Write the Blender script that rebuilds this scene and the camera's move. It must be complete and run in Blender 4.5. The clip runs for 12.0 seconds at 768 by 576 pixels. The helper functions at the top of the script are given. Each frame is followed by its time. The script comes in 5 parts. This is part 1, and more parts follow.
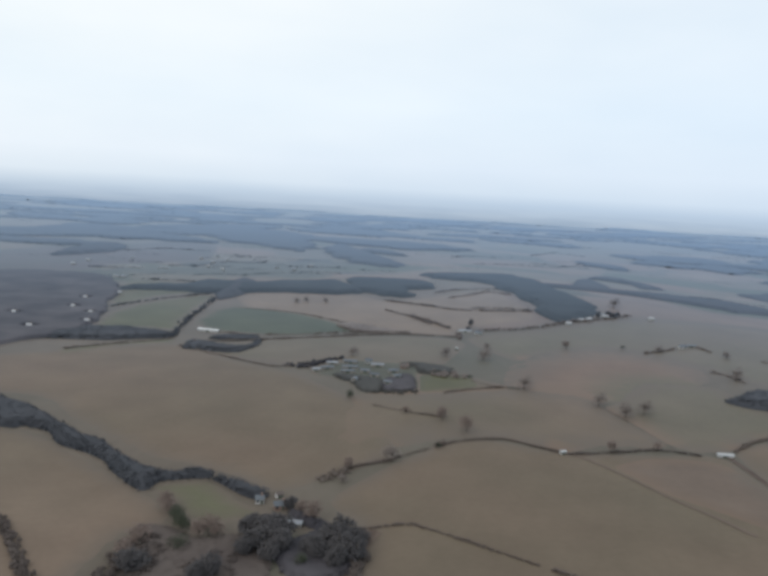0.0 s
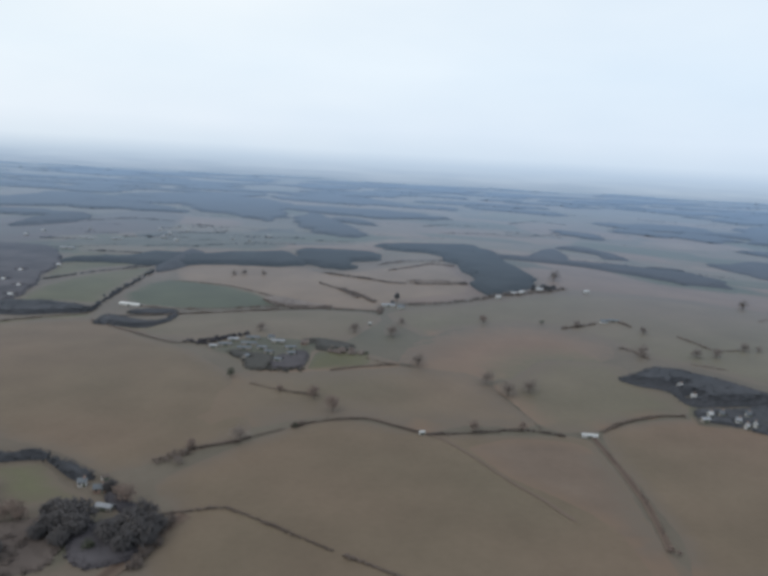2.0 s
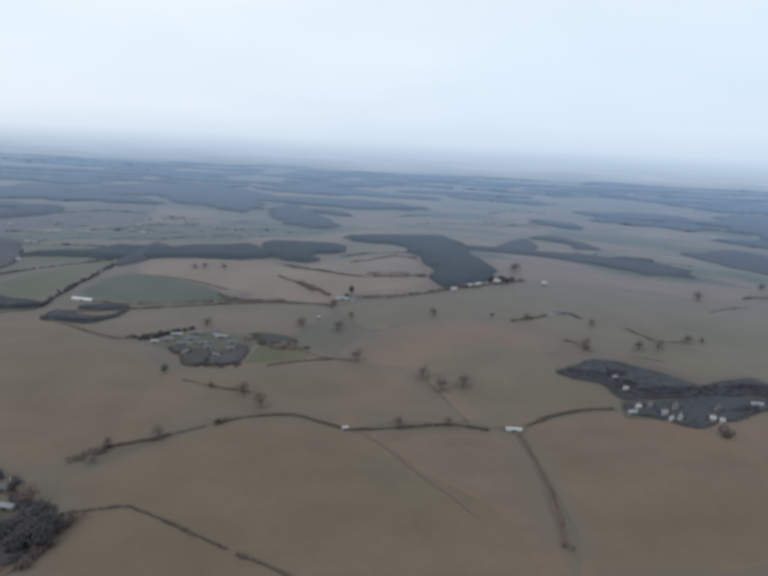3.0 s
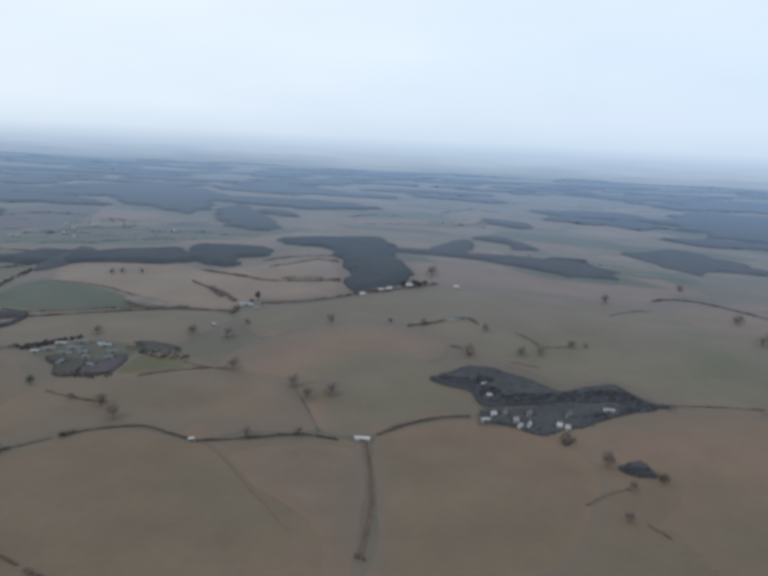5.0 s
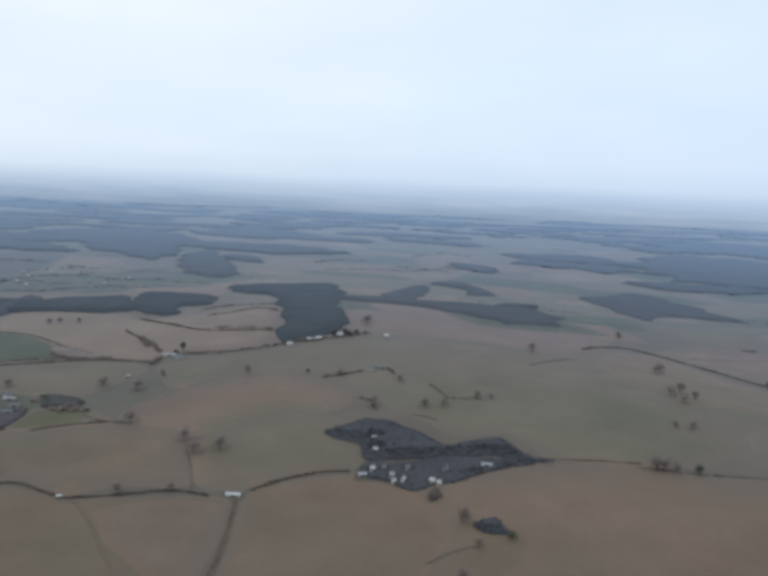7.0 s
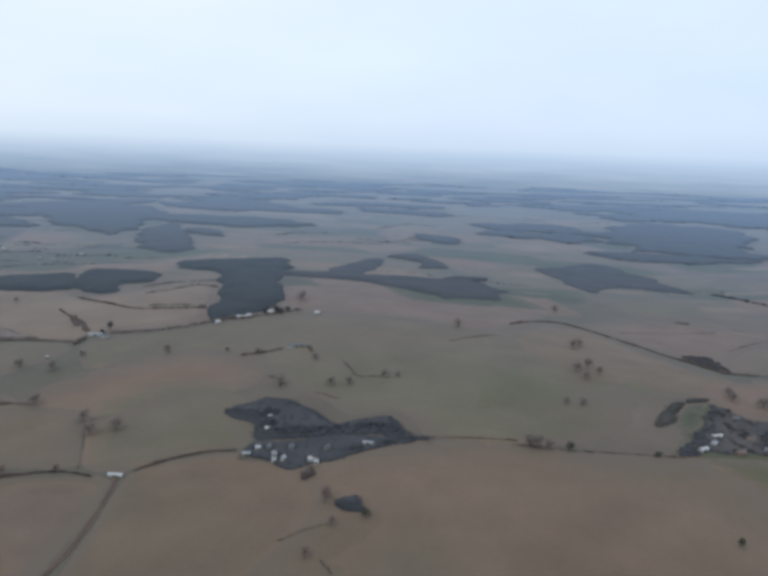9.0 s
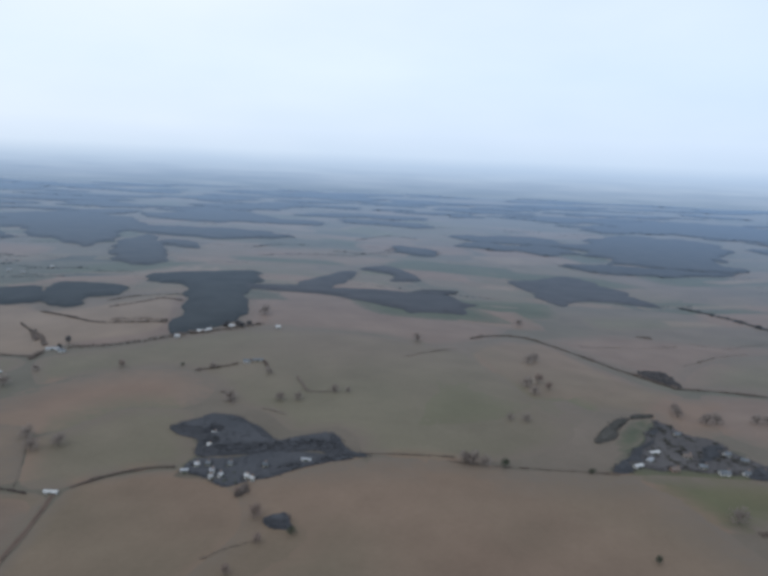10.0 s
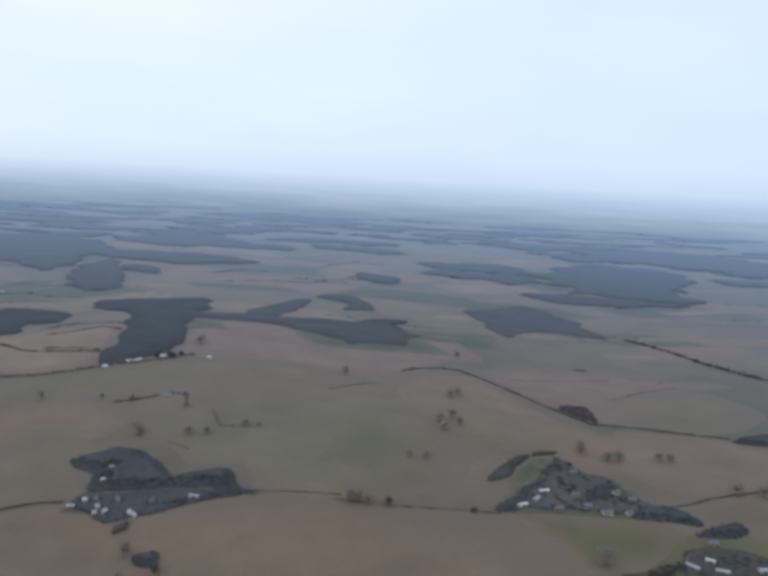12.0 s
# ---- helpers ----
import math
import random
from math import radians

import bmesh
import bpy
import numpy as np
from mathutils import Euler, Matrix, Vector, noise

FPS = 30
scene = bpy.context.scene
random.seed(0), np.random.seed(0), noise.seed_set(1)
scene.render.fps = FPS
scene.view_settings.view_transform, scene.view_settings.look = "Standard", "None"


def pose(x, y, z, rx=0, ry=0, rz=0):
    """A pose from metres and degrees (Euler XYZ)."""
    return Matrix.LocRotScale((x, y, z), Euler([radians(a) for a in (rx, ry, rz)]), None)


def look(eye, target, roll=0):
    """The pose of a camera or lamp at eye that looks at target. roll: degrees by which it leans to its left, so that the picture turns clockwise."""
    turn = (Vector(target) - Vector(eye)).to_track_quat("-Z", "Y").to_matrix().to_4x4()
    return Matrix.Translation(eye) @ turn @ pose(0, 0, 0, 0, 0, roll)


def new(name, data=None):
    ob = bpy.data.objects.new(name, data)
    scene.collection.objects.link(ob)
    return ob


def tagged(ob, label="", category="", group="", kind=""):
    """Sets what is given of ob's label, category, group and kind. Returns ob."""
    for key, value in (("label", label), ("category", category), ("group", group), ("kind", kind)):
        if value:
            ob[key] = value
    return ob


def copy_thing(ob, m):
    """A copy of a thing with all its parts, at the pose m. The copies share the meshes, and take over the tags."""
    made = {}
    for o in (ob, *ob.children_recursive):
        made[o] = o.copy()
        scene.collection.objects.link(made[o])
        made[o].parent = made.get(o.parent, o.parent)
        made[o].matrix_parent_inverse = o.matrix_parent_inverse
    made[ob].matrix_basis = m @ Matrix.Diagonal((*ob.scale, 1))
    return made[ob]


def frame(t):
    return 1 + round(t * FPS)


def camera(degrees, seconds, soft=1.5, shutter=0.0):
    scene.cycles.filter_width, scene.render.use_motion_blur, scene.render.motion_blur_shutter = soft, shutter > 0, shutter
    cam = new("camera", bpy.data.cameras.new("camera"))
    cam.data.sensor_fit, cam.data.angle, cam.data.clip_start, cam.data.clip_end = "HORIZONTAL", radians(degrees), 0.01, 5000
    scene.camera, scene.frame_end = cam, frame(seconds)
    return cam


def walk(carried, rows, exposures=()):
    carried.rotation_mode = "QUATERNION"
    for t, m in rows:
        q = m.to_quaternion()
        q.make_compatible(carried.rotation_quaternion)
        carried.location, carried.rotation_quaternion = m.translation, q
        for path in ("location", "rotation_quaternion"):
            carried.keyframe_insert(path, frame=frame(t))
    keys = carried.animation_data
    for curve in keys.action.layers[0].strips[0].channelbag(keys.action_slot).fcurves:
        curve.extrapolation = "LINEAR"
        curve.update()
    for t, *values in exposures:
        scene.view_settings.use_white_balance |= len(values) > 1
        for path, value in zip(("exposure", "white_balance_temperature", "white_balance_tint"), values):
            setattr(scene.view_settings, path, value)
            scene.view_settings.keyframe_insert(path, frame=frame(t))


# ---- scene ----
# ---- camera: an aircraft's window seat, climbing away over farmland ----
cam = camera(54.8, 12.0, soft=3.7)
PATH = [
    (0, (-3.24, -6.17, 128.31), (-2.18, 93.10, 116.33), 3.28),
    (0.3, (8.33, -4.98, 129.87), (9.42, 93.00, 117.12), 3.54),
    (0.5, (16.02, -4.26, 130.92), (16.55, 94.62, 116.05), 3.66),
    (1, (35.13, -2.90, 133.64), (35.52, 95.97, 118.64), 3.09),
    (1.5, (54.08, -2.05, 136.47), (54.18, 96.75, 121.00), 3.43),
    (2, (72.87, -1.68, 139.39), (73.10, 96.94, 122.79), 3.22),
    (2.5, (91.50, -1.76, 142.42), (91.78, 96.60, 124.34), 3.03),
    (3, (109.97, -2.26, 145.53), (111.00, 96.09, 127.46), 2.90),
    (5, (182.26, -7.92, 158.88), (185.50, 90.30, 140.36), 2.86),
    (5.5, (199.94, -10.10, 162.41), (203.50, 88.37, 145.38), 2.91),
    (6, (217.45, -12.52, 166.02), (220.74, 86.23, 150.61), 2.80),
    (6.5, (234.81, -15.17, 169.70), (238.02, 83.82, 155.85), 2.75),
    (7, (252.01, -18.00, 173.45), (255.27, 81.07, 160.25), 2.65),
    (9, (319.21, -30.61, 189.02), (323.48, 67.74, 171.44), 2.29),
    (9.5, (335.61, -33.93, 193.04), (340.66, 64.78, 177.87), 2.81),
    (10, (351.86, -37.27, 197.11), (357.23, 61.25, 180.83), 2.56),
    (10.5, (367.94, -40.59, 201.22), (374.06, 57.67, 183.71), 2.45),
    (11, (383.87, -43.86, 205.36), (390.52, 54.42, 188.18), 2.78),
    (11.5, (399.63, -47.06, 209.54), (406.22, 51.60, 194.63), 3.19),
    (12, (415.24, -50.15, 213.76), (421.79, 48.75, 200.46), 3.31),
]
walk(cam, [(t, look(eye, target, roll)) for t, eye, target, roll in PATH], [(0.0, 0.08, 6590, 10), (3.0, 0.03, 6430, 10), (7.0, 0.03, 6250, 10), (12.0, 0.05, 6090, 11.5)])

# ---- light ----
SUN_EL, SUN_AZ = 38.0, 215.0
world = bpy.data.worlds.new("overcast_sky")
scene.world = world
world.use_nodes = True
wn, wl = world.node_tree.nodes, world.node_tree.links
wn.clear()


def ramp_node(nodes, stops):
    n = nodes.new("ShaderNodeValToRGB")
    el = n.color_ramp.elements
    while len(el) < len(stops):
        el.new(0.5)
    for e, (p, c) in zip(el, stops):
        e.position, e.color = p, (*c, 1)
    return n


def math_node(nodes, links, op, a, b=None, clamp=False):
    n = nodes.new("ShaderNodeMath")
    n.operation, n.use_clamp = op, clamp
    for i, v in enumerate((a, b)):
        if v is None:
            continue
        if isinstance(v, (int, float)):
            n.inputs[i].default_value = v
        else:
            links.new(v, n.inputs[i])
    return n.outputs[0]


def mix_node(nodes, links, fac, a, b, mode="MIX"):
    n = nodes.new("ShaderNodeMix")
    n.data_type, n.blend_type = "RGBA", mode
    for sock, v in ((n.inputs[0], fac), (n.inputs[6], a), (n.inputs[7], b)):
        if isinstance(v, (int, float)):
            sock.default_value = v
        elif isinstance(v, tuple):
            sock.default_value = (*v, 1)
        else:
            links.new(v, sock)
    return n.outputs[2]


def build_world():
    coord = wn.new("ShaderNodeTexCoord").outputs["Generated"]
    parts = wn.new("ShaderNodeSeparateXYZ")
    wl.new(coord, parts.inputs[0])
    sky = wn.new("ShaderNodeTexSky")
    sky.sky_type, sky.sun_disc = "NISHITA", False
    sky.sun_elevation, sky.sun_rotation = radians(SUN_EL), radians(SUN_AZ)
    sky_dim = mix_node(wn, wl, 1.0, sky.outputs[0], (0.10, 0.10, 0.10), "MULTIPLY")
    # cloud deck by height above the horizon, far land with its haze painted in below
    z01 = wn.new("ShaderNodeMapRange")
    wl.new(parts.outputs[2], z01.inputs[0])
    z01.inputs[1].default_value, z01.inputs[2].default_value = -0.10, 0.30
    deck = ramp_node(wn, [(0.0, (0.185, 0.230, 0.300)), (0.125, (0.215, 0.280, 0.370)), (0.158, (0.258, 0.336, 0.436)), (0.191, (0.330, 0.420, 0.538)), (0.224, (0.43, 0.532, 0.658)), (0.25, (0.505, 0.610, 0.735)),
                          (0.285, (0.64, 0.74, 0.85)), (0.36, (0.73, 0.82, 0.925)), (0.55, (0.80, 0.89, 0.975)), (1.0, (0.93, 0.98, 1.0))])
    wl.new(z01.outputs[0], deck.inputs[0])
    stretch = wn.new("ShaderNodeMapping")
    stretch.inputs["Scale"].default_value = (2.2, 2.2, 7.0)
    wl.new(coord, stretch.inputs[0])
    cloud = wn.new("ShaderNodeTexNoise")
    cloud.inputs["Scale"].default_value, cloud.inputs["Detail"].default_value, cloud.inputs["Roughness"].default_value = 1.6, 4.0, 0.45
    wl.new(stretch.outputs[0], cloud.inputs[0])
    tone = ramp_node(wn, [(0.3, (0.95, 0.97, 0.99)), (0.7, (1.04, 1.03, 1.02))])
    wl.new(cloud.outputs[0], tone.inputs[0])
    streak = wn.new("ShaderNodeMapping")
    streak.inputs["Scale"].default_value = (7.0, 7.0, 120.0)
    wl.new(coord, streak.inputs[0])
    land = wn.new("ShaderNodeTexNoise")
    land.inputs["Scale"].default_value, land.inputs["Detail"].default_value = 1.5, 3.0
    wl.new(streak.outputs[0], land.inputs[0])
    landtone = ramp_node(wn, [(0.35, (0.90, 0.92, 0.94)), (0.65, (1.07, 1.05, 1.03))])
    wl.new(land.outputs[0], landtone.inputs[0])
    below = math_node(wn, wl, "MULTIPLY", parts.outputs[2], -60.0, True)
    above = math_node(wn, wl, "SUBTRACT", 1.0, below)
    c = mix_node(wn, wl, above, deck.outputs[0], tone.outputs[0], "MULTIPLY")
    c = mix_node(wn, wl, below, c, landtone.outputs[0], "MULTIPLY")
    clear = math_node(wn, wl, "MULTIPLY", math_node(wn, wl, "MULTIPLY", parts.outputs[2], 6.0, True), 0.12)
    c = mix_node(wn, wl, clear, c, sky_dim)
    side = wn.new("ShaderNodeMapRange")
    wl.new(parts.outputs[0], side.inputs[0])
    side.inputs[1].default_value, side.inputs[2].default_value = -0.55, 0.5
    sweep = ramp_node(wn, [(0.0, (1.10, 1.07, 1.03)), (1.0, (0.90, 0.94, 0.985))])
    wl.new(side.outputs[0], sweep.inputs[0])
    c = mix_node(wn, wl, above, c, sweep.outputs[0], "MULTIPLY")
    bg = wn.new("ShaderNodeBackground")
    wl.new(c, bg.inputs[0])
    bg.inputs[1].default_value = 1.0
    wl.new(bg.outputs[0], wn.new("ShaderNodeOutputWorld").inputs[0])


build_world()
sun = new("sun", bpy.data.lights.new("sun", "SUN"))
sun.data.energy, sun.data.angle, sun.data.color = 0.6, radians(20), (1.0, 0.96, 0.9)
sun.matrix_world = pose(0, 0, 900, 90 - SUN_EL, 0, 180 - SUN_AZ)

# ---- materials ----


TONE = {}


def surface(name, dark, light, fine=0.6, coarse=0.02, rough=0.9, haze_gloss=0.0, haze_tint=(0.345, 0.436, 0.564), power=11.4, haze_rough=0.45, bump=0.0, stripes=None, islands=0.0, third=None, margin=False):
    """A weathered outdoor surface in world metres. fine, coarse: noise frequencies per metre. A bluish sheen at grazing
    angles stands in for distance haze. margin: a crop that thins out at its field's edge.
    """
    m = bpy.data.materials.new(name)
    m.use_nodes = True
    n, l = m.node_tree.nodes, m.node_tree.links
    n.clear()
    geo = n.new("ShaderNodeNewGeometry")
    at = geo.outputs["Position"]

    def noise_at(freq, detail=4.0, vec=at):
        t = n.new("ShaderNodeTexNoise")
        t.inputs["Scale"].default_value, t.inputs["Detail"].default_value = freq, detail
        l.new(vec, t.inputs[0])
        return t.outputs[0]

    big = n.new("ShaderNodeMapRange")
    l.new(noise_at(coarse), big.inputs[0])
    big.inputs[1].default_value, big.inputs[2].default_value = 0.3, 0.7
    col = mix_node(n, l, big.outputs[0], dark, light)
    if third:
        far = n.new("ShaderNodeMapRange")
        l.new(noise_at(coarse * 0.37, 3.0), far.inputs[0])
        far.inputs[1].default_value, far.inputs[2].default_value = 0.40, 0.64
        col = mix_node(n, l, far.outputs[0], col, third)
    grain = n.new("ShaderNodeMapRange")
    small = noise_at(fine, 5.0)
    l.new(small, grain.inputs[0])
    grain.inputs[1].default_value, grain.inputs[2].default_value, grain.inputs[3].default_value, grain.inputs[4].default_value = 0.3, 0.7, 0.96, 1.04
    col = mix_node(n, l, 1.0, col, grain.outputs[0], "MULTIPLY")
    patchy = n.new("ShaderNodeMapRange")
    l.new(noise_at(fine * 0.09, 5.0), patchy.inputs[0])
    patchy.inputs[1].default_value, patchy.inputs[2].default_value, patchy.inputs[3].default_value, patchy.inputs[4].default_value = 0.3, 0.7, 0.91, 1.09
    col = mix_node(n, l, 1.0, col, patchy.outputs[0], "MULTIPLY")
    if stripes:
        turn, gap, depth = stripes
        mp = n.new("ShaderNodeMapping")
        mp.inputs["Rotation"].default_value = (0, 0, radians(turn))
        l.new(at, mp.inputs[0])
        w = n.new("ShaderNodeTexWave")
        w.inputs["Scale"].default_value, w.inputs["Distortion"].default_value, w.inputs["Detail Scale"].default_value = 0.314 / gap, 3.0, 0.02
        l.new(mp.outputs[0], w.inputs[0])
        r = n.new("ShaderNodeMapRange")
        l.new(w.outputs[1], r.inputs[0])
        r.inputs[3].default_value, r.inputs[4].default_value = 1 - depth, 1 + depth
        col = mix_node(n, l, 1.0, col, r.outputs[0], "MULTIPLY")
    if islands:
        r = n.new("ShaderNodeMapRange")
        l.new(geo.outputs["Random Per Island"], r.inputs[0])
        r.inputs[3].default_value, r.inputs[4].default_value = 1 - islands, 1 + islands
        col = mix_node(n, l, 1.0, col, r.outputs[0], "MULTIPLY")
        info = n.new("ShaderNodeObjectInfo")
        r = n.new("ShaderNodeMapRange")
        l.new(info.outputs["Random"], r.inputs[0])
        r.inputs[3].default_value, r.inputs[4].default_value = 1 - islands / 2, 1 + islands / 2
        col = mix_node(n, l, 1.0, col, r.outputs[0], "MULTIPLY")
    if margin:
        # crop and bare margin mix in ragged drifts near the field's edge
        edge, beside = n.new("ShaderNodeAttribute"), n.new("ShaderNodeAttribute")
        edge.attribute_name, beside.attribute_name = "thinning", "beside"
        drift = n.new("ShaderNodeMapRange")
        l.new(noise_at(0.12, 4.0), drift.inputs[0])
        drift.inputs[1].default_value, drift.inputs[2].default_value, drift.inputs[3].default_value, drift.inputs[4].default_value = 0.3, 0.7, 0.6, 1.4
        col = mix_node(n, l, math_node(n, l, "MULTIPLY", edge.outputs["Fac"], drift.outputs[0], True), col, beside.outputs["Color"])
    d = n.new("ShaderNodeBsdfPrincipled")
    l.new(col, d.inputs["Base Color"])
    d.inputs["Roughness"].default_value = rough
    d.inputs["Specular IOR Level"].default_value = 0.2
    if bump:
        b = n.new("ShaderNodeBump")
        b.inputs["Strength"].default_value, b.inputs["Distance"].default_value = 0.6, bump
        l.new(small, b.inputs["Height"])
        l.new(b.outputs[0], d.inputs["Normal"])
    out = d.outputs[0]
    # distance haze painted as a bluish sheen, by view angle over level ground
    if haze_gloss:
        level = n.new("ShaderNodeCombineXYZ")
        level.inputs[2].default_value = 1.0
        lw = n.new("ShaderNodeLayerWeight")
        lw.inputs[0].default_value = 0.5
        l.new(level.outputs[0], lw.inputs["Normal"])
        f = math_node(n, l, "MULTIPLY", math_node(n, l, "POWER", lw.outputs["Facing"], power), haze_gloss, True)
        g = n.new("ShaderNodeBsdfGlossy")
        g.inputs["Color"].default_value, g.inputs["Roughness"].default_value = (*haze_tint, 1), haze_rough
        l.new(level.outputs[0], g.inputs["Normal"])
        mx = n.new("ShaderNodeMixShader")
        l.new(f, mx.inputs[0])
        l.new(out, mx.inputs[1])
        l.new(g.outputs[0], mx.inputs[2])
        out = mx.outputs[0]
    l.new(out, n.new("ShaderNodeOutputMaterial").inputs[0])
    TONE[name] = [(p + q) / 2 for p, q in zip(dark, light)] + [1.0]
    return m


# haze strength: land, twigs and buildings all carry it as a bluish sheen
HAZE = 1.18
LEAFY = dict(fine=0.3, coarse=0.03, haze_gloss=HAZE, islands=0.05, haze_tint=(0.297, 0.409, 0.574), power=13.3)
SOIL = surface("soil_and_pasture", (0.108, 0.091, 0.075), (0.146, 0.119, 0.099), 0.25, 0.007, haze_gloss=HAZE, third=(0.096, 0.091, 0.073), bump=0.03)
STUBBLE = surface("brown_stubble", (0.138, 0.100, 0.076), (0.166, 0.122, 0.093), 0.35, 0.009, haze_gloss=HAZE, stripes=(20, 9, 0.006), bump=0.03, third=(0.112, 0.096, 0.070), margin=True)
STUBBLE_B = surface("tan_stubble", (0.146, 0.108, 0.083), (0.175, 0.131, 0.102), 0.35, 0.009, haze_gloss=HAZE, stripes=(-35, 9, 0.006), bump=0.03, third=(0.118, 0.100, 0.074), margin=True)
RED_SOIL = surface("reddish_ploughed_soil", (0.148, 0.105, 0.081), (0.174, 0.126, 0.099), 0.35, 0.009, haze_gloss=HAZE, stripes=(60, 9, 0.006), bump=0.04, margin=True)
PALE = surface("pale_dry_stubble", (0.158, 0.121, 0.093), (0.188, 0.146, 0.114), 0.35, 0.01, haze_gloss=HAZE, stripes=(80, 9, 0.006), bump=0.03, margin=True)
GRASS = surface("winter_pasture", (0.109, 0.099, 0.072), (0.131, 0.117, 0.087), 0.3, 0.009, haze_gloss=HAZE, bump=0.03, third=(0.136, 0.110, 0.088), margin=True)
GREEN = surface("green_crop", (0.098, 0.098, 0.063), (0.115, 0.112, 0.073), 0.3, 0.01, haze_gloss=HAZE, bump=0.03, third=(0.112, 0.102, 0.07), margin=True)
DARK_GREEN = surface("dark_green_crop", (0.059, 0.068, 0.045), (0.075, 0.083, 0.055), 0.3, 0.012, haze_gloss=HAZE, bump=0.03, margin=True)
MAUVE = surface("brown_mauve_rough_land", (0.070, 0.054, 0.053), (0.094, 0.074, 0.070), 0.3, 0.012, haze_gloss=HAZE, bump=0.03, third=(0.064, 0.062, 0.055), margin=True)
LANE = surface("muddy_lane", (0.078, 0.056, 0.046), (0.100, 0.073, 0.060), 0.5, 0.05, haze_gloss=HAZE, margin=True)
TRACK = surface("worn_track_in_stubble", (0.112, 0.087, 0.071), (0.130, 0.101, 0.082), 0.5, 0.05, haze_gloss=HAZE, margin=True)
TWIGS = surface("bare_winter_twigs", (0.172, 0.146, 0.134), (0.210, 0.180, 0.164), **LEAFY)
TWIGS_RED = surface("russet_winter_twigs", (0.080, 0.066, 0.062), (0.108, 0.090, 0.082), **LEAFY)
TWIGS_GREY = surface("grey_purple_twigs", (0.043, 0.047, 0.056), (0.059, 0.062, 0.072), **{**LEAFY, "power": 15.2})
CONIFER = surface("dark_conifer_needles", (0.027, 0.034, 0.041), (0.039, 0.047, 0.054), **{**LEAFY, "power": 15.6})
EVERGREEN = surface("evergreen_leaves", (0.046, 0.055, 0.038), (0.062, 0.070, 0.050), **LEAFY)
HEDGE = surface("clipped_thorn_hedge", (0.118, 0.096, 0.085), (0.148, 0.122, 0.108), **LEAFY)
OLIVE = surface("olive_meadow", (0.080, 0.081, 0.046), (0.096, 0.096, 0.056), 0.3, 0.02, haze_gloss=HAZE, third=(0.104, 0.094, 0.058), margin=True)
GARDEN = surface("winter_gardens", (0.062, 0.066, 0.050), (0.092, 0.090, 0.072), 0.5, 0.05, haze_gloss=HAZE, margin=True)
YARD = surface("dark_garden_ground", (0.048, 0.051, 0.044), (0.070, 0.071, 0.060), 0.5, 0.06, haze_gloss=HAZE, margin=True)
PINK = surface("pinkish_tan_stubble", (0.140, 0.104, 0.086), (0.166, 0.126, 0.105), 0.35, 0.01, haze_gloss=HAZE, stripes=(50, 9, 0.006), bump=0.03, margin=True)
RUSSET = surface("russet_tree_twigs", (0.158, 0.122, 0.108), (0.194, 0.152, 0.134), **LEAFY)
STUBBLE_C = surface("dull_olive_stubble", (0.130, 0.100, 0.076), (0.156, 0.116, 0.088), 0.35, 0.009, haze_gloss=HAZE, stripes=(20, 9, 0.006), bump=0.03, third=(0.108, 0.094, 0.068), margin=True)
FAINT = surface("worn_stubble", (0.124, 0.094, 0.076), (0.142, 0.110, 0.089), 0.35, 0.02, haze_gloss=HAZE, margin=True)
# neutral tone for distant woods; their blue comes from the haze sheen
FAR_TWIGS = surface("far_bare_woodland", (0.034, 0.036, 0.038), (0.052, 0.052, 0.052), **LEAFY)
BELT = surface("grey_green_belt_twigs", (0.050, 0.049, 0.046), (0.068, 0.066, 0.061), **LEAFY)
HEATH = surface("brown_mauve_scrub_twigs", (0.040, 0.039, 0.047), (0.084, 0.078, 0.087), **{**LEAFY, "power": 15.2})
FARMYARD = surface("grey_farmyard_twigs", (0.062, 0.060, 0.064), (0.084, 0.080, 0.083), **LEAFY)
BARK = surface("dark_bark", (0.1, 0.088, 0.078), (0.14, 0.122, 0.108), 3.0, 0.3)
SLATE = surface("grey_slate_roof", (0.095, 0.108, 0.124), (0.13, 0.145, 0.163), 1.5, 0.15, rough=0.6, islands=0.15, haze_gloss=HAZE)
TILE = surface("brown_tile_roof", (0.110, 0.092, 0.084), (0.148, 0.122, 0.110), 1.5, 0.15, rough=0.8, islands=0.15, haze_gloss=HAZE)
TIN = surface("pale_metal_sheet", (0.32, 0.33, 0.34), (0.41, 0.42, 0.43), 1.2, 0.1, rough=0.45, haze_gloss=HAZE)
TIN_WHITE = surface("white_metal_sheet", (0.52, 0.53, 0.53), (0.62, 0.63, 0.63), 1.2, 0.1, rough=0.45, haze_gloss=HAZE)
TIN_GREY = surface("weathered_grey_sheet", (0.2, 0.215, 0.24), (0.27, 0.285, 0.31), 1.2, 0.1, rough=0.5, haze_gloss=HAZE)
RENDER_W = surface("white_rendered_wall", (0.36, 0.36, 0.355), (0.45, 0.45, 0.445), 1.0, 0.2, haze_gloss=HAZE)
STONE = surface("grey_stone_wall", (0.2, 0.185, 0.165), (0.28, 0.26, 0.235), 1.8, 0.2, haze_gloss=HAZE)
BRICK = surface("red_brick_wall", (0.19, 0.135, 0.115), (0.25, 0.18, 0.152), 1.8, 0.2, haze_gloss=HAZE)
GLASS = surface("dark_window_glass", (0.02, 0.025, 0.03), (0.03, 0.035, 0.04), 1.0, 0.2, rough=0.08, haze_gloss=HAZE)
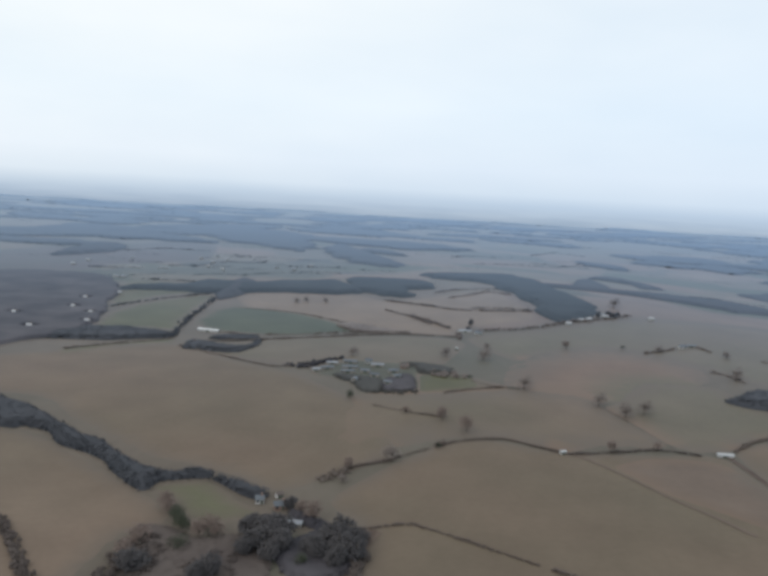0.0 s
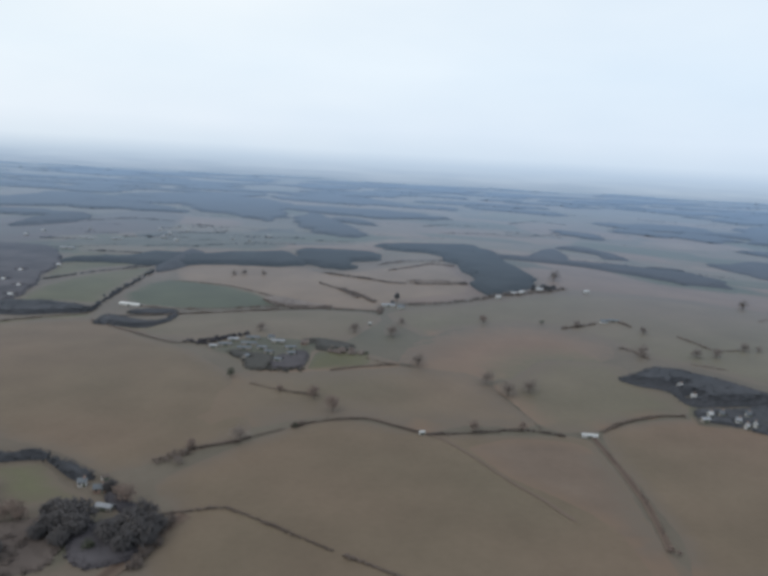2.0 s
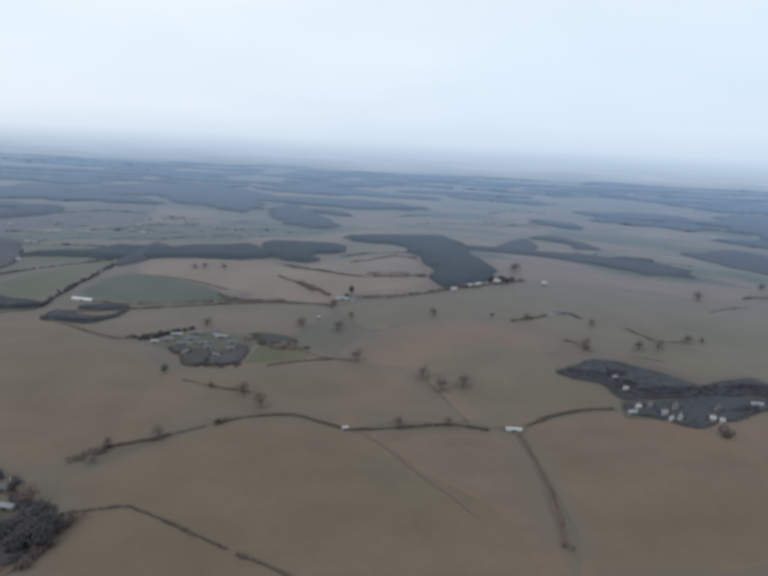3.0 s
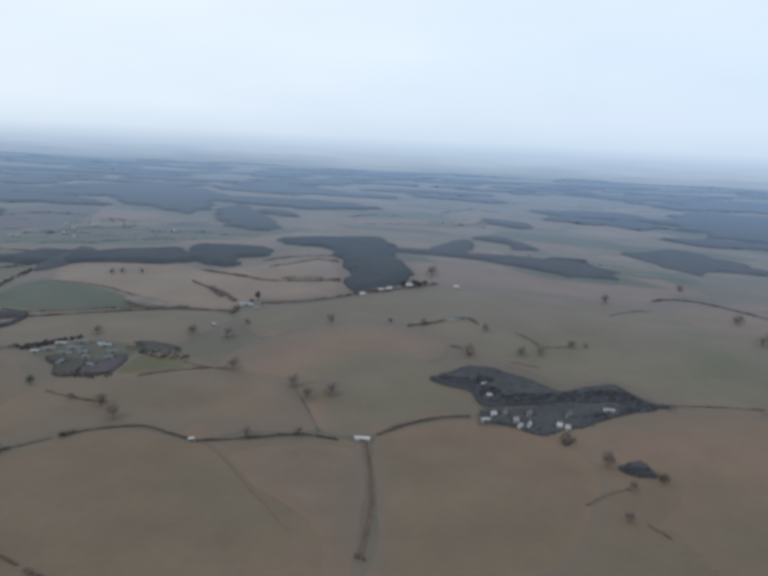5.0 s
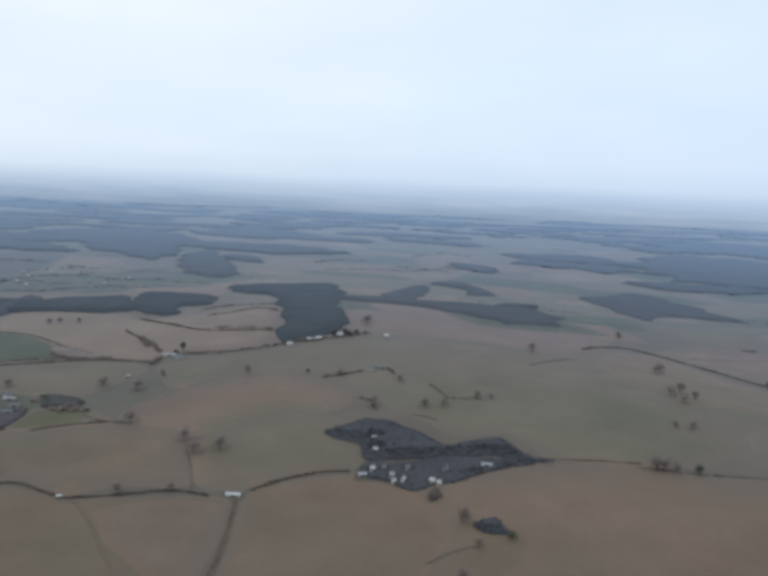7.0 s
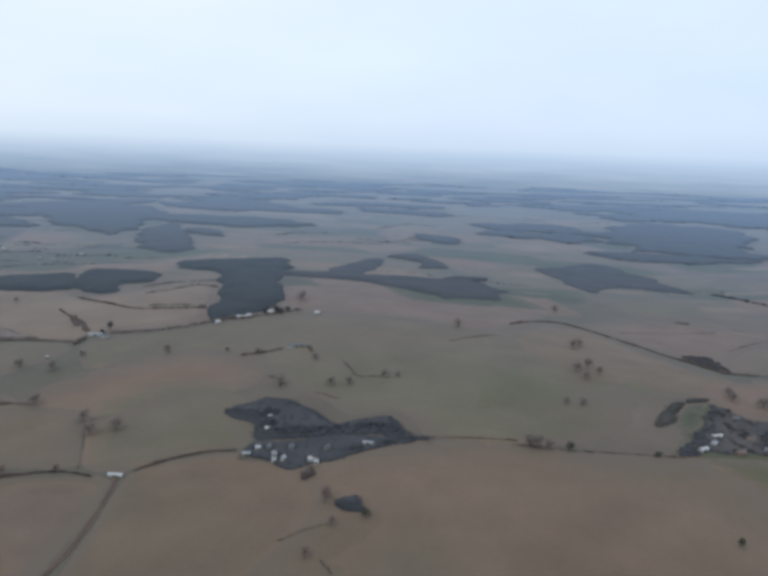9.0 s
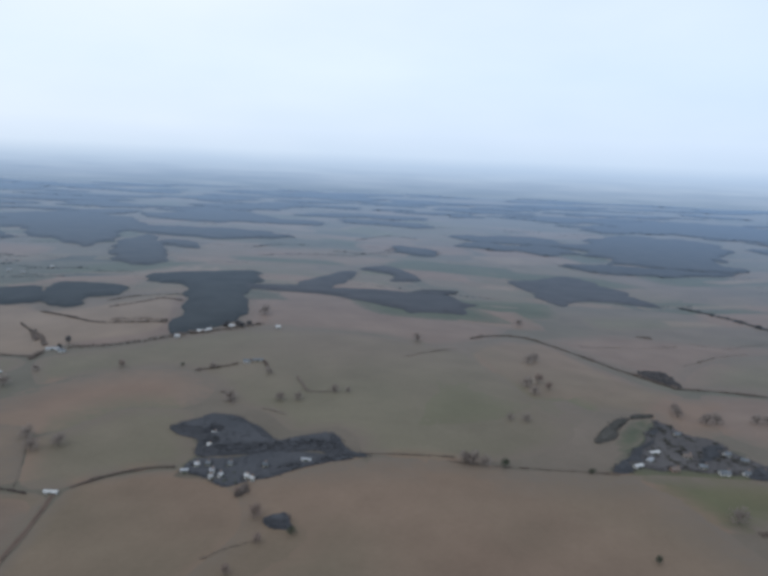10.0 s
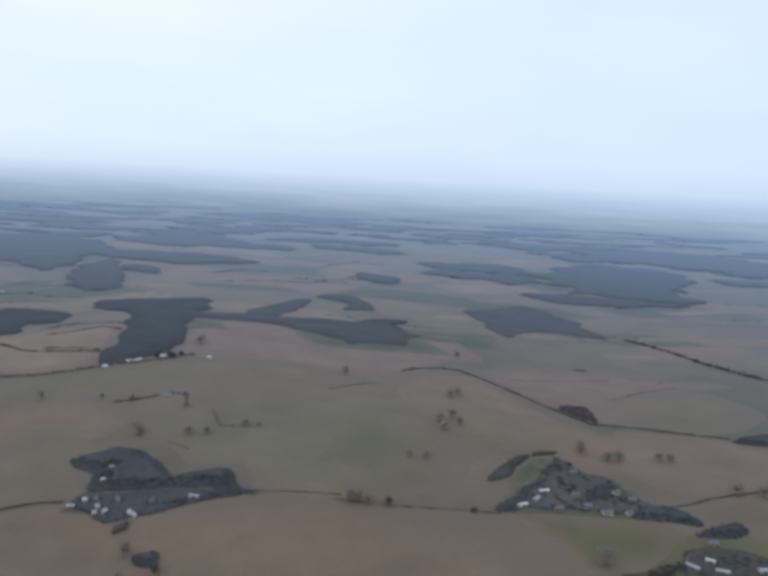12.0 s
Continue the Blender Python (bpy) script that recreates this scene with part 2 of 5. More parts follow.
DOOR = surface("painted_door", (0.08, 0.09, 0.07), (0.11, 0.12, 0.10), 1.0, 0.2, rough=0.5, haze_gloss=HAZE)

# ---- ground ----
BASE = 10.7
HILLS = [
    (-53, 267, 187, -13.5),
    (187, 369, 117, -10.4),
    (32, 417, 139, 12.1),
    (299, 347, 107, 2.6),
    (444, 395, 128, 11.1),
    (240, 615, 171, -3.9),
    (535, 642, 139, 12.2),
    (-26, 749, 171, -1.6),
    (192, 882, 187, 16.0),
    (-187, 642, 187, -8.6),
    (695, 722, 171, -16.0),
    (642, 1203, 294, -4.5),
    (-107, 1230, 321, 2.9),
    (-160, 1872, 428, 8.5),
    (535, 267, 160, -9.4),
    (840, 1550, 330, -19.0),
    (800, 1250, 150, -12.0),
]


def ground_z(x, y):
    """Height of the land: a plain with broad, low hills and hollows."""
    z = BASE + 0.0 * np.asarray(x, float)
    for cx, cy, r, a in HILLS:
        z = z + a * np.exp(-((x - cx) ** 2 + (y - cy) ** 2) / (2 * r * r))
    far = np.clip((np.asarray(y, float) - 1016) / 802, 0, 1)
    return z + far * (2.6 * np.sin(np.asarray(x) / 165.9 + 1.3) * np.sin(np.asarray(y) / 139.1) + 1.4 * np.sin(np.asarray(x) / 74.9 + np.asarray(y) / 101.7))


def gz(x, y):
    return float(ground_z(x, y))


def mesh_of(name, verts, faces, material, smooth=False):
    me = bpy.data.meshes.new(name)
    me.from_pydata([tuple(v) for v in verts], [], [tuple(f) for f in faces])
    me.materials.append(material)
    if smooth:
        me.shade_smooth()
    return me


def ground_sheet():
    xs = np.r_[np.arange(-4200, -610, 55), np.arange(-610, 1250, 14), np.arange(1250, 5801, 50)]
    ys = np.r_[np.arange(-1400, 110, 55), np.arange(110, 1450, 14), np.arange(1450, 6501, 40)]
    X, Y = np.meshgrid(xs, ys)
    Z = ground_z(X, Y)
    nx = len(xs)
    idx = np.arange(len(ys) * nx).reshape(len(ys), nx)
    faces = np.stack([idx[:-1, :-1], idx[:-1, 1:], idx[1:, 1:], idx[1:, :-1]], -1).reshape(-1, 4)
    me = mesh_of("ground", np.stack([X, Y, Z], -1).reshape(-1, 3).tolist(), faces.tolist(), SOIL, True)
    return tagged(new("ground", me), "rolling winter farmland, bare soil and pasture", "ground", kind="structure")


ground_sheet()


def inside(poly, x, y):
    p = np.array(poly, float)
    q = np.roll(p, -1, 0)
    hit = np.zeros(np.shape(x), bool)
    for (ax, ay), (bx, by) in zip(p, q):
        cross = (ay > y) != (by > y)
        hit ^= cross & (x < (bx - ax) * (y - ay) / ((by - ay) or 1e-9) + ax)
    return hit


def rounded(poly, step=10.0, closed=True):
    """Points along a smooth line through the corners of a plan."""
    p = [Vector(v).to_2d() for v in poly]
    n = len(p)
    out = []
    for i in range(n if closed else n - 1):
        a, b = p[i], p[(i + 1) % n]
        z = p[i - 1] if closed or i else a
        c = p[(i + 2) % n] if closed or i + 2 < n else b
        k = max(1, int((b - a).length / step))
        for j in range(k):
            t = j / k
            lin = a.lerp(b, t)
            cat = 0.5 * ((2 * a) + (b - z) * t + (2 * z - 5 * a + 4 * b - c) * t * t + (3 * a - z - 3 * b + c) * t ** 3)
            out.append(lin.lerp(cat, 0.8))
    if not closed:
        out.append(p[-1])
    return out


LIFT = [0.06]
SOWN = []


def field(poly, material, label, step=8.0, layer=0.003, fade=9.0):
    """One field: a sheet of its crop or soil that follows the land and thins out at its edge."""
    from mathutils.geometry import delaunay_2d_cdt
    edge = rounded(poly, step)
    arr = np.array([tuple(v) for v in edge])
    arr = arr + 2.2 * np.array([tuple(noise.noise_vector(Vector((x * 0.03, y * 0.03, 5.0))).to_2d()) for x, y in arr])
    edge = [Vector(p) for p in arr.tolist()]
    nxt, prv = np.roll(arr, -1, 0), np.roll(arr, 1, 0)
    way = (nxt - prv) / np.maximum(np.linalg.norm(nxt - prv, axis=1), 1e-6)[:, None]
    area = np.sum(arr[:, 0] * nxt[:, 1] - nxt[:, 0] * arr[:, 1])
    ring = arr + np.column_stack([-way[:, 1], way[:, 0]]) * (1 if area > 0 else -1) * 0.6 * fade
    ring = ring[inside(arr, ring[:, 0], ring[:, 1])]
    lo, hi = arr.min(0), arr.max(0)
    gx, gy = np.meshgrid(np.arange(lo[0], hi[0], step), np.arange(lo[1], hi[1], step))
    keep = inside(arr, gx, gy)
    inner = np.column_stack([gx[keep], gy[keep]])
    if len(inner):
        inner = inner[np.array([np.hypot(*(arr - p).T).min() > 0.6 * fade + 0.4 * step for p in inner])]
    pts = edge + [Vector(p) for p in ring.tolist() + inner.tolist()]
    vs, _, fs, *_ = delaunay_2d_cdt(pts, [], [list(range(len(edge)))], 1, 0.01)
    LIFT[0] += layer
    xy = np.array([tuple(v) for v in vs])
    z = ground_z(xy[:, 0], xy[:, 1]) + np.where(np.arange(len(xy)) < len(edge), 0.0, LIFT[0])
    me = mesh_of("field", np.column_stack([xy, z]).tolist(), fs, material, True)
    gaps = np.array([np.hypot(*(arr - p).T) for p in xy])
    away, close = gaps.min(1), gaps.argmin(1)
    # what grows just outside each stretch of the edge
    out = arr - np.column_stack([-way[:, 1], way[:, 0]]) * (1 if area > 0 else -1) * 2.0
    beside = np.tile(TONE[SOIL.name], (len(arr), 1))
    for plan, tone in SOWN:
        beside[inside(plan, out[:, 0], out[:, 1])] = tone
    SOWN.append((arr, TONE[material.name]))
    me.attributes.new("beside", "FLOAT_COLOR", "POINT").data.foreach_set("color", beside[close].astype(np.float32).ravel())
    me.attributes.new("thinning", "FLOAT", "POINT").data.foreach_set("value", np.clip(1 - away / fade, 0, 1).astype(np.float32))
    return tagged(new("field", me), label, "field", kind="structure")


def lane(points, width, material, label, name="lane"):
    line = rounded(points, 7.0, False)
    verts, faces, thin = [], [], []
    for i, p in enumerate(line):
        d = (line[min(i + 1, len(line) - 1)] - line[max(i - 1, 0)]).normalized()
        for k, (s, a) in enumerate(((-0.95, 0.95), (-0.25, 0.0), (0.25, 0.0), (0.95, 0.95))):
            q = p + Vector((-d.y, d.x)) * width * s * (1.1 + 0.7 * noise.noise(Vector((p.x * 0.06, p.y * 0.06, k * 1.7))))
            verts.append((q.x, q.y, gz(q.x, q.y) + LIFT[0] + 0.05))
            thin.append(a)
            if i and k:
                e = 4 * i + k
                faces.append((e - 5, e - 1, e, e - 4))
    me = mesh_of(name, verts, faces, material, True)
    me.attributes.new("thinning", "FLOAT", "POINT").data.foreach_set("value", np.array(thin, np.float32))
    me.attributes.new("beside", "FLOAT_COLOR", "POINT").data.foreach_set("color", np.tile(TONE[FAINT.name], (len(verts), 1)).astype(np.float32).ravel())
    return tagged(new(name, me), label, "lane", kind="structure")


# far fields first, the nearer ones lie over them
rng_fields = np.random.default_rng(7)
for _ in range(250):
    fy = 900 * (4500 / 900) ** rng_fields.uniform()
    fx = rng_fields.uniform(-0.6 * fy, 0.62 * fy + 420)
    grow = 0.55 + fy / 3500
    a, b = rng_fields.uniform(45, 140) * grow, rng_fields.uniform(25, 95) * grow
    skew, tilt = rng_fields.uniform(-0.5, 0.5), rng_fields.uniform(-0.3, 0.3)
    plan = [(fx + sx * a + sy * b * skew, fy + sy * b + sx * a * tilt) for sx, sy in ((-1, -1), (0, -1.1), (1, -0.9), (1.05, 0.2), (0.9, 1), (-0.1, 1.05), (-1, 0.9))]
    crop, words = ((STUBBLE_B, "far brown stubble field"), (GRASS, "far grey-green pasture field"), (RED_SOIL, "far reddish ploughed field"), (PALE, "far pale stubble field"), (DARK_GREEN, "far dark-green crop field"), (GARDEN, "far dark rough grazing"))[rng_fields.choice(6, p=[0.18, 0.24, 0.14, 0.16, 0.16, 0.12])]
    field(plan, crop, words, 30.0, 0.002, 16.0)

# rough land and ploughed fields round the far villages
field([(-620, 1160), (-560, 1300), (-450, 1262), (-372, 1040), (-385, 950), (-450, 905), (-560, 985)], MAUVE, "brown-mauve rough land beside far farmyards", 16.0, fade=20)
field([(-410, 1050), (-470, 1350), (-420, 1500), (-310, 1445), (-262, 1185), (-320, 1085)], MAUVE, "dull reddish fields behind a far village", 16.0, fade=24)
field([(-365, 950), (-360, 1030), (-235, 1070), (-60, 1060), (-70, 985), (-190, 965), (-280, 955)], GARDEN, "dark gardens and paddocks of a far village", 16.0, fade=24)

LIFT[0] = 0.06
# near and middle fields
field([(273.6, 389.9), (337.8, 397.9), (399.3, 406.7), (444.9, 398.5), (471.4, 357.4), (378.4, 217.7), (233.4, 216.2), (264.0, 274.4), (288.0, 327.7)], STUBBLE, "brown stubble sloping away from a copse", fade=30)
field([(-335.6, 461.1), (-269.4, 515.5), (-165.7, 582.6), (-103.6, 527.5), (-59.5, 490.1), (-23.3, 442.6), (6.8, 390.8), (9.0, 345.4), (-26.0, 307.3), (-41.6, 295.8), (-76.1, 318.8), (-106.5, 330.8), (-162.4, 382.9), (-203.4, 419.6), (-306.1, 419.2)], STUBBLE_C, "large brown stubble field with faint tramlines")
field([(-281.5, 384.1), (-190.5, 360.4), (-158.6, 344.6), (-123.3, 314.3), (-93.3, 288.6), (-78.4, 271.9), (-80.4, 259.3), (-91.5, 254.3), (-98.5, 216.1), (-116.2, 187.7), (-171.9, 207.2)], STUBBLE_B, "tan stubble field beside a tree belt")
field([(-94.0, 297.4), (-72.3, 303.0), (-56.5, 287.3), (-38.6, 275.5), (-54.6, 267.8), (-67.0, 264.6), (-81.5, 282.7)], GREEN, "small green paddock by the farmstead")
field([(-17.5, 286.8), (-5.6, 311.2), (30.1, 357.9), (58.7, 372.8), (100.4, 363.2), (179.0, 374.3), (188.2, 357.2), (188.0, 317.2), (186.1, 259.5), (184.5, 232.1), (114.4, 195.6), (28.9, 190.3), (-6.3, 235.7), (-3.0, 265.6)], STUBBLE, "wide brown stubble field with a hedge along its far edge")
field([(193.3, 372.6), (212.2, 393.1), (249.7, 402.7), (278.6, 386.0), (297.4, 364.2), (304.5, 326.5), (286.3, 281.6), (264.3, 245.6), (191.1, 230.3), (193.1, 263.9)], STUBBLE, "rounded brown stubble field below the hamlet")
field([(346.9, 404.8), (374.6, 407.6), (422.7, 401.4), (465.5, 390.2), (545.0, 392.0), (562.0, 369.9), (566.0, 325.0), (575.0, 290.0), (560.0, 240.0), (434.9, 215.0), (319.9, 225.3), (296.3, 285.0), (315.8, 315.0), (301.3, 353.7), (322.7, 389.5)], STUBBLE, "broad brown field rising to a faint boundary", fade=40)
field([(-31.8, 406.5), (-5.5, 441.8), (32.4, 445.9), (81.7, 470.6), (133.5, 473.9), (142.9, 452.6), (157.1, 410.7), (162.9, 383.4), (120.9, 376.4), (100.5, 363.3), (62.7, 376.5), (34.5, 368.7), (9.2, 352.9), (-24.3, 347.8)], STUBBLE_B, "brown field with a row of trees", fade=30)
field([(145.0, 448.6), (160.8, 464.4), (192.1, 508.1), (238.1, 505.7), (246.5, 474.8), (260.9, 425.2), (250.2, 407.9), (209.4, 394.4), (193.1, 377.8), (165.9, 380.5), (155.7, 410.5)], GRASS, "grey-green pasture beside a dark wood", fade=18)
field([(96.7, 527.3), (133.9, 581.1), (185.1, 605.8), (218.4, 599.3), (249.0, 559.9), (238.4, 511.2), (192.1, 508.1), (160.8, 464.4), (142.5, 455.2), (111.2, 469.6), (87.3, 474.7)], RED_SOIL, "reddish-brown ploughed field among pastures", fade=40)
field([(77.6, 625.2), (124.5, 660.7), (181.8, 697.2), (235.6, 733.7), (312.8, 745.0), (387.9, 735.3), (439.7, 704.7), (482.2, 674.0), (514.1, 525.0), (517.3, 450.9), (472.6, 409.5), (430.8, 398.6), (371.9, 412.6), (365.0, 436.8), (350.2, 461.8), (319.8, 457.8), (297.3, 498.5), (275.0, 516.8), (249.4, 566.6), (218.6, 606.7), (184.9, 611.9), (133.6, 584.0), (106.4, 555.4)], GRASS, "long grey-green pasture with scattered trees", fade=16)
field([(444.4, 609.6), (481.7, 580.8), (525.9, 545.8), (554.7, 515.2), (499.0, 444.1), (442.9, 421.3), (394.9, 420.7), (366.3, 458.0), (385.4, 548.9)], GREEN, "soft green patch of winter crop", fade=75)
field([(-156.2, 840.3), (-22.3, 846.6), (18.3, 758.6), (60.9, 675.4), (74.8, 639.0), (26.3, 642.5), (-43.2, 700.6), (-88.6, 739.8), (-136.9, 760.7)], PALE, "pale tan stubble field below a wood")
field([(-15.1, 829.4), (69.1, 775.0), (73.4, 813.9), (100.9, 858.8), (157.1, 887.0), (170.2, 761.8), (180.9, 721.8), (123.2, 671.3), (100.9, 667.8), (90.4, 676.5), (69.5, 666.2), (25.1, 740.7)], PINK, "pinkish-tan stubble field with hedges")
field([(60.9, 791.7), (70.8, 829.9), (85.0, 891.7), (143, 915), (154.2, 886.5), (101.6, 852.7), (79.2, 811.2)], GRASS, "narrow strip of pasture at the wood's edge")
field([(233, 914), (312, 990), (383, 967), (426.7, 873.8), (487, 913), (559, 992), (578, 917), (519.2, 767.8), (445.2, 706.2), (390.4, 746.1), (288.4, 757.3), (241.8, 762.5)], PINK, "pinkish-brown field below the far woods", fade=16)
field([(470.3, 649.5), (529.6, 752.5), (584.7, 771.4), (603.0, 685.7), (627.5, 616.3), (645.8, 579.1), (684.5, 579.0), (706.1, 555.5), (642.0, 482.3), (581.4, 451.0), (597.6, 514.8), (559.0, 516.3), (532.8, 554.2), (492.8, 590.5)], RED_SOIL, "reddish-brown field under a long hedge", fade=22)
field([(521, 752), (575, 809), (631, 684), (673, 613), (720, 690), (790, 760), (900, 792), (799, 838), (681, 867)], PINK, "mauve-brown field on a far slope", fade=30)
field([(611, 505), (660, 560), (687, 600), (780, 590), (830, 553), (790, 480), (715, 445), (682, 438), (652, 462), (634, 490)], PINK, "mauve-brown field behind a hamlet", fade=25)
field([(482.1, 709.9), (563.5, 774.4), (595.3, 719.9), (618.8, 626.2), (638.0, 599.7), (654.2, 582.0), (598.7, 503.6), (581.0, 510.2), (545.9, 513.1), (523.4, 557.8), (495.6, 596.5)], STUBBLE_B, "pinkish-brown hillside field with a few trees", fade=22)
field([(538.6, 425.2), (557.4, 440.7), (585, 477.8), (591.5, 502.9), (571.7, 491.8), (551.8, 461.3), (542.3, 441.9)], DARK_GREEN, "small dark-green meadow among trees", fade=6)
field([(537.5, 391), (586.7, 400.2), (622.4, 398.8), (645.8, 385.3), (655, 370.3), (640, 355), (603.3, 336), (563.7, 329), (551.9, 358.6)], OLIVE, "olive-green meadow below a hamlet", fade=22)
field([(631.3, 374.4), (656.2, 386.4), (699.5, 383.4), (759.0, 383.0), (699.1, 299.7), (577.2, 294.8), (598.2, 332.7)], OLIVE, "dull green paddocks around farm buildings")
field([(657.8, 414.0), (710.1, 443.6), (745.1, 460.3), (812.6, 485.0), (780.3, 412.5), (707.8, 397.5), (668.4, 397.6)], STUBBLE_B, "pale brown field beside a tree belt")
field([(668, 612), (706, 616), (788, 604), (872, 674), (850, 760), (760, 740), (700, 680)], GRASS, "dull grass field beyond a hedge", fade=45)
field([(497.4, 712.5), (552.7, 757.5), (583.9, 733.4), (599.4, 678.6), (602.6, 583.6), (514.1, 525.0), (493.7, 576.9), (480.5, 657.6)], STUBBLE_B, "pinkish-brown field beside the long hedge")
# the land towards the villages on the near side of the woods
field([(-172.1, 688.1), (-167.1, 748.7), (-140.7, 769.8), (-75.3, 738.6), (-18.4, 672.4), (-4.6, 654.6), (-72.3, 628.4), (-115.8, 633.6), (-148.4, 645.0)], DARK_GREEN, "dark green winter crop in a curved field")
field([(-250.9, 639.9), (-258.2, 721.9), (-234.1, 788.4), (-185.9, 833.4), (-185.7, 723.2), (-179.0, 645.7), (-213.9, 645.6)], OLIVE, "green pasture by a winding hedge")
field([(-308.3, 872.0), (-302, 935), (-245, 930), (-198.7, 890.4), (-196.8, 844.1), (-240.9, 811.4), (-271.4, 745.1)], OLIVE, "small green field beside the wood")
field([(-136.4, 559.3), (-95.5, 613.3), (-21.4, 631.2), (55.5, 629.2), (73.8, 602.0), (51.7, 535.6), (34.2, 487.9), (65.2, 495.2), (88.4, 471.1), (19.4, 443.4), (-8.1, 444.4), (-25.4, 478.7), (-58.9, 513.2), (-96.5, 528.0)], GRASS, "grey-green pasture around a hamlet", fade=14)
field([(-239.6, 543.8), (-221.2, 573.0), (-172.4, 606.6), (-163.0, 587.3), (-200.4, 568.8), (-229.6, 528.7)], GREEN, "narrow green strip along a hedge")
field([(-160.3, 845.3), (-88.6, 864.2), (26.0, 816.0), (137, 902), (152.0, 846.8), (161.6, 728.2), (96.3, 680.3), (57.2, 650.4), (37.6, 704.7), (-36.7, 760.6)], PALE, "pale tan stubble field with short hedges")
field([(-565, 1261), (-436, 1382), (-296, 1254), (-247, 987), (-333, 952), (-398, 1039), (-475, 1072)], RED_SOIL, "reddish field near a far village")
field([(-439, 947), (-388, 1143), (-291, 1274), (-108, 1308), (23, 1239), (23, 1056), (-180, 982), (-275, 909), (-345, 902)], YARD, "dark gardens and paddocks round a far village", fade=30)
field([(-102, 1139), (47, 1272), (249, 1666), (439, 1624), (344, 1371), (100, 1185), (55, 1079), (-54, 1080)], GRASS, "far grey-green pasture below woods")
# beyond the woods
field([(33, 1436), (93, 1687), (347, 1949), (531, 1876), (464, 1485), (313, 1343), (123, 1231), (58, 1223)], STUBBLE_B, "far dull-brown field beyond the woods")
field([(173, 1201), (240, 1294), (303, 1320), (270, 1066), (231, 971)], GRASS, "far pasture behind the wood")
field([(350, 1100), (429, 1160), (446, 1332), (380, 1305)], GREEN, "pale green clearing in the wood")
field([(514, 1432), (736, 1716), (879, 1507), (932, 1283), (820, 1079), (764, 1241), (630, 1224), (498, 1201)], GRASS, "wide far pasture between woods")
field([(-152.7, 1790), (-62.8, 1820), (48.7, 1815), (42, 1874), (-80, 1934), (-179, 1923)], PALE, "pale strip of stubble on a far slope")
field([(342, 2137), (435, 2282), (513, 2295), (427, 2114), (341, 2049)], PALE, "pale far field on a slope")
field([(312, 2035), (664, 2663), (763, 2327), (559, 2046), (361, 1961)], GREEN, "far green field beyond woods")
field([(572, 1251), (705, 1474), (768, 1394), (631, 1191)], GREEN, "far grey-green field between woods")
field([(250.6, 392.1), (271.6, 384.5), (287.2, 372.4), (300.2, 379.2), (318.8, 386.1), (345.3, 400.8), (369.0, 408.7), (336.0, 421.6), (313.8, 427.4), (298.0, 424.5), (278.7, 419.1), (258.9, 423.1)], YARD, "dark winter gardens and yards of a hamlet", fade=5)
field([(-44, 486), (-38, 512), (-18, 532), (12, 530), (34, 520), (30, 490), (26, 452), (-6, 445), (-22, 468)], GARDEN, "dark winter gardens among hamlet roofs", fade=6)
field([(26, 452), (45, 451), (69, 471), (65, 496), (38, 496), (27, 484)], OLIVE, "green paddock beside a hamlet", fade=7)
field([(117.6, 349.9), (123.9, 333.7), (131.7, 316.1), (151.3, 298.9), (167.0, 273.9), (174.1, 225.4), (184.5, 232.1), (185.2, 259.4), (186.8, 317.1), (185.6, 356.9), (172.7, 368.3), (141.6, 366.8)], FAINT, "slightly darker strip of worn stubble", fade=14)
field([(520.2, 392.7), (534.6, 422.7), (564.3, 452.1), (584.8, 493.3), (606.0, 498.5), (596.3, 467.6), (623.8, 476.4), (629.1, 455.1), (642.1, 446.6), (633.8, 418.0), (615.5, 397.9), (569.5, 397.4)], GARDEN, "dark winter gardens and yards among trees")
field([(-88, 224), (-86, 248), (-68, 258), (-52, 262), (-30, 270), (-12, 262), (-2, 250), (-5, 232), (-30, 222), (-60, 206), (-80, 210)], GARDEN, "dark worn ground round a farmyard", fade=16)
lane([(96.9, 364.0), (109.6, 355.3), (123.2, 335.4), (136.1, 312.1), (147.5, 294.9), (156.0, 278.0)], 1.0, TRACK, "faint worn track across stubble")
lane([(1.7, 265.2), (-2.0, 258.3), (-4.6, 247.3), (-8.4, 235.2), (-13.6, 221.0), (-16.1, 205.7)], 2.7, LANE, "curved farm lane beside a copse")
lane([(189.0, 374.5), (190.2, 354.4), (191.2, 325.5), (190.8, 297.6), (188.8, 275.3), (185.9, 255.8)], 1.5, LANE, "muddy grass track between two fields")


# ---- trees, hedges and woods ----


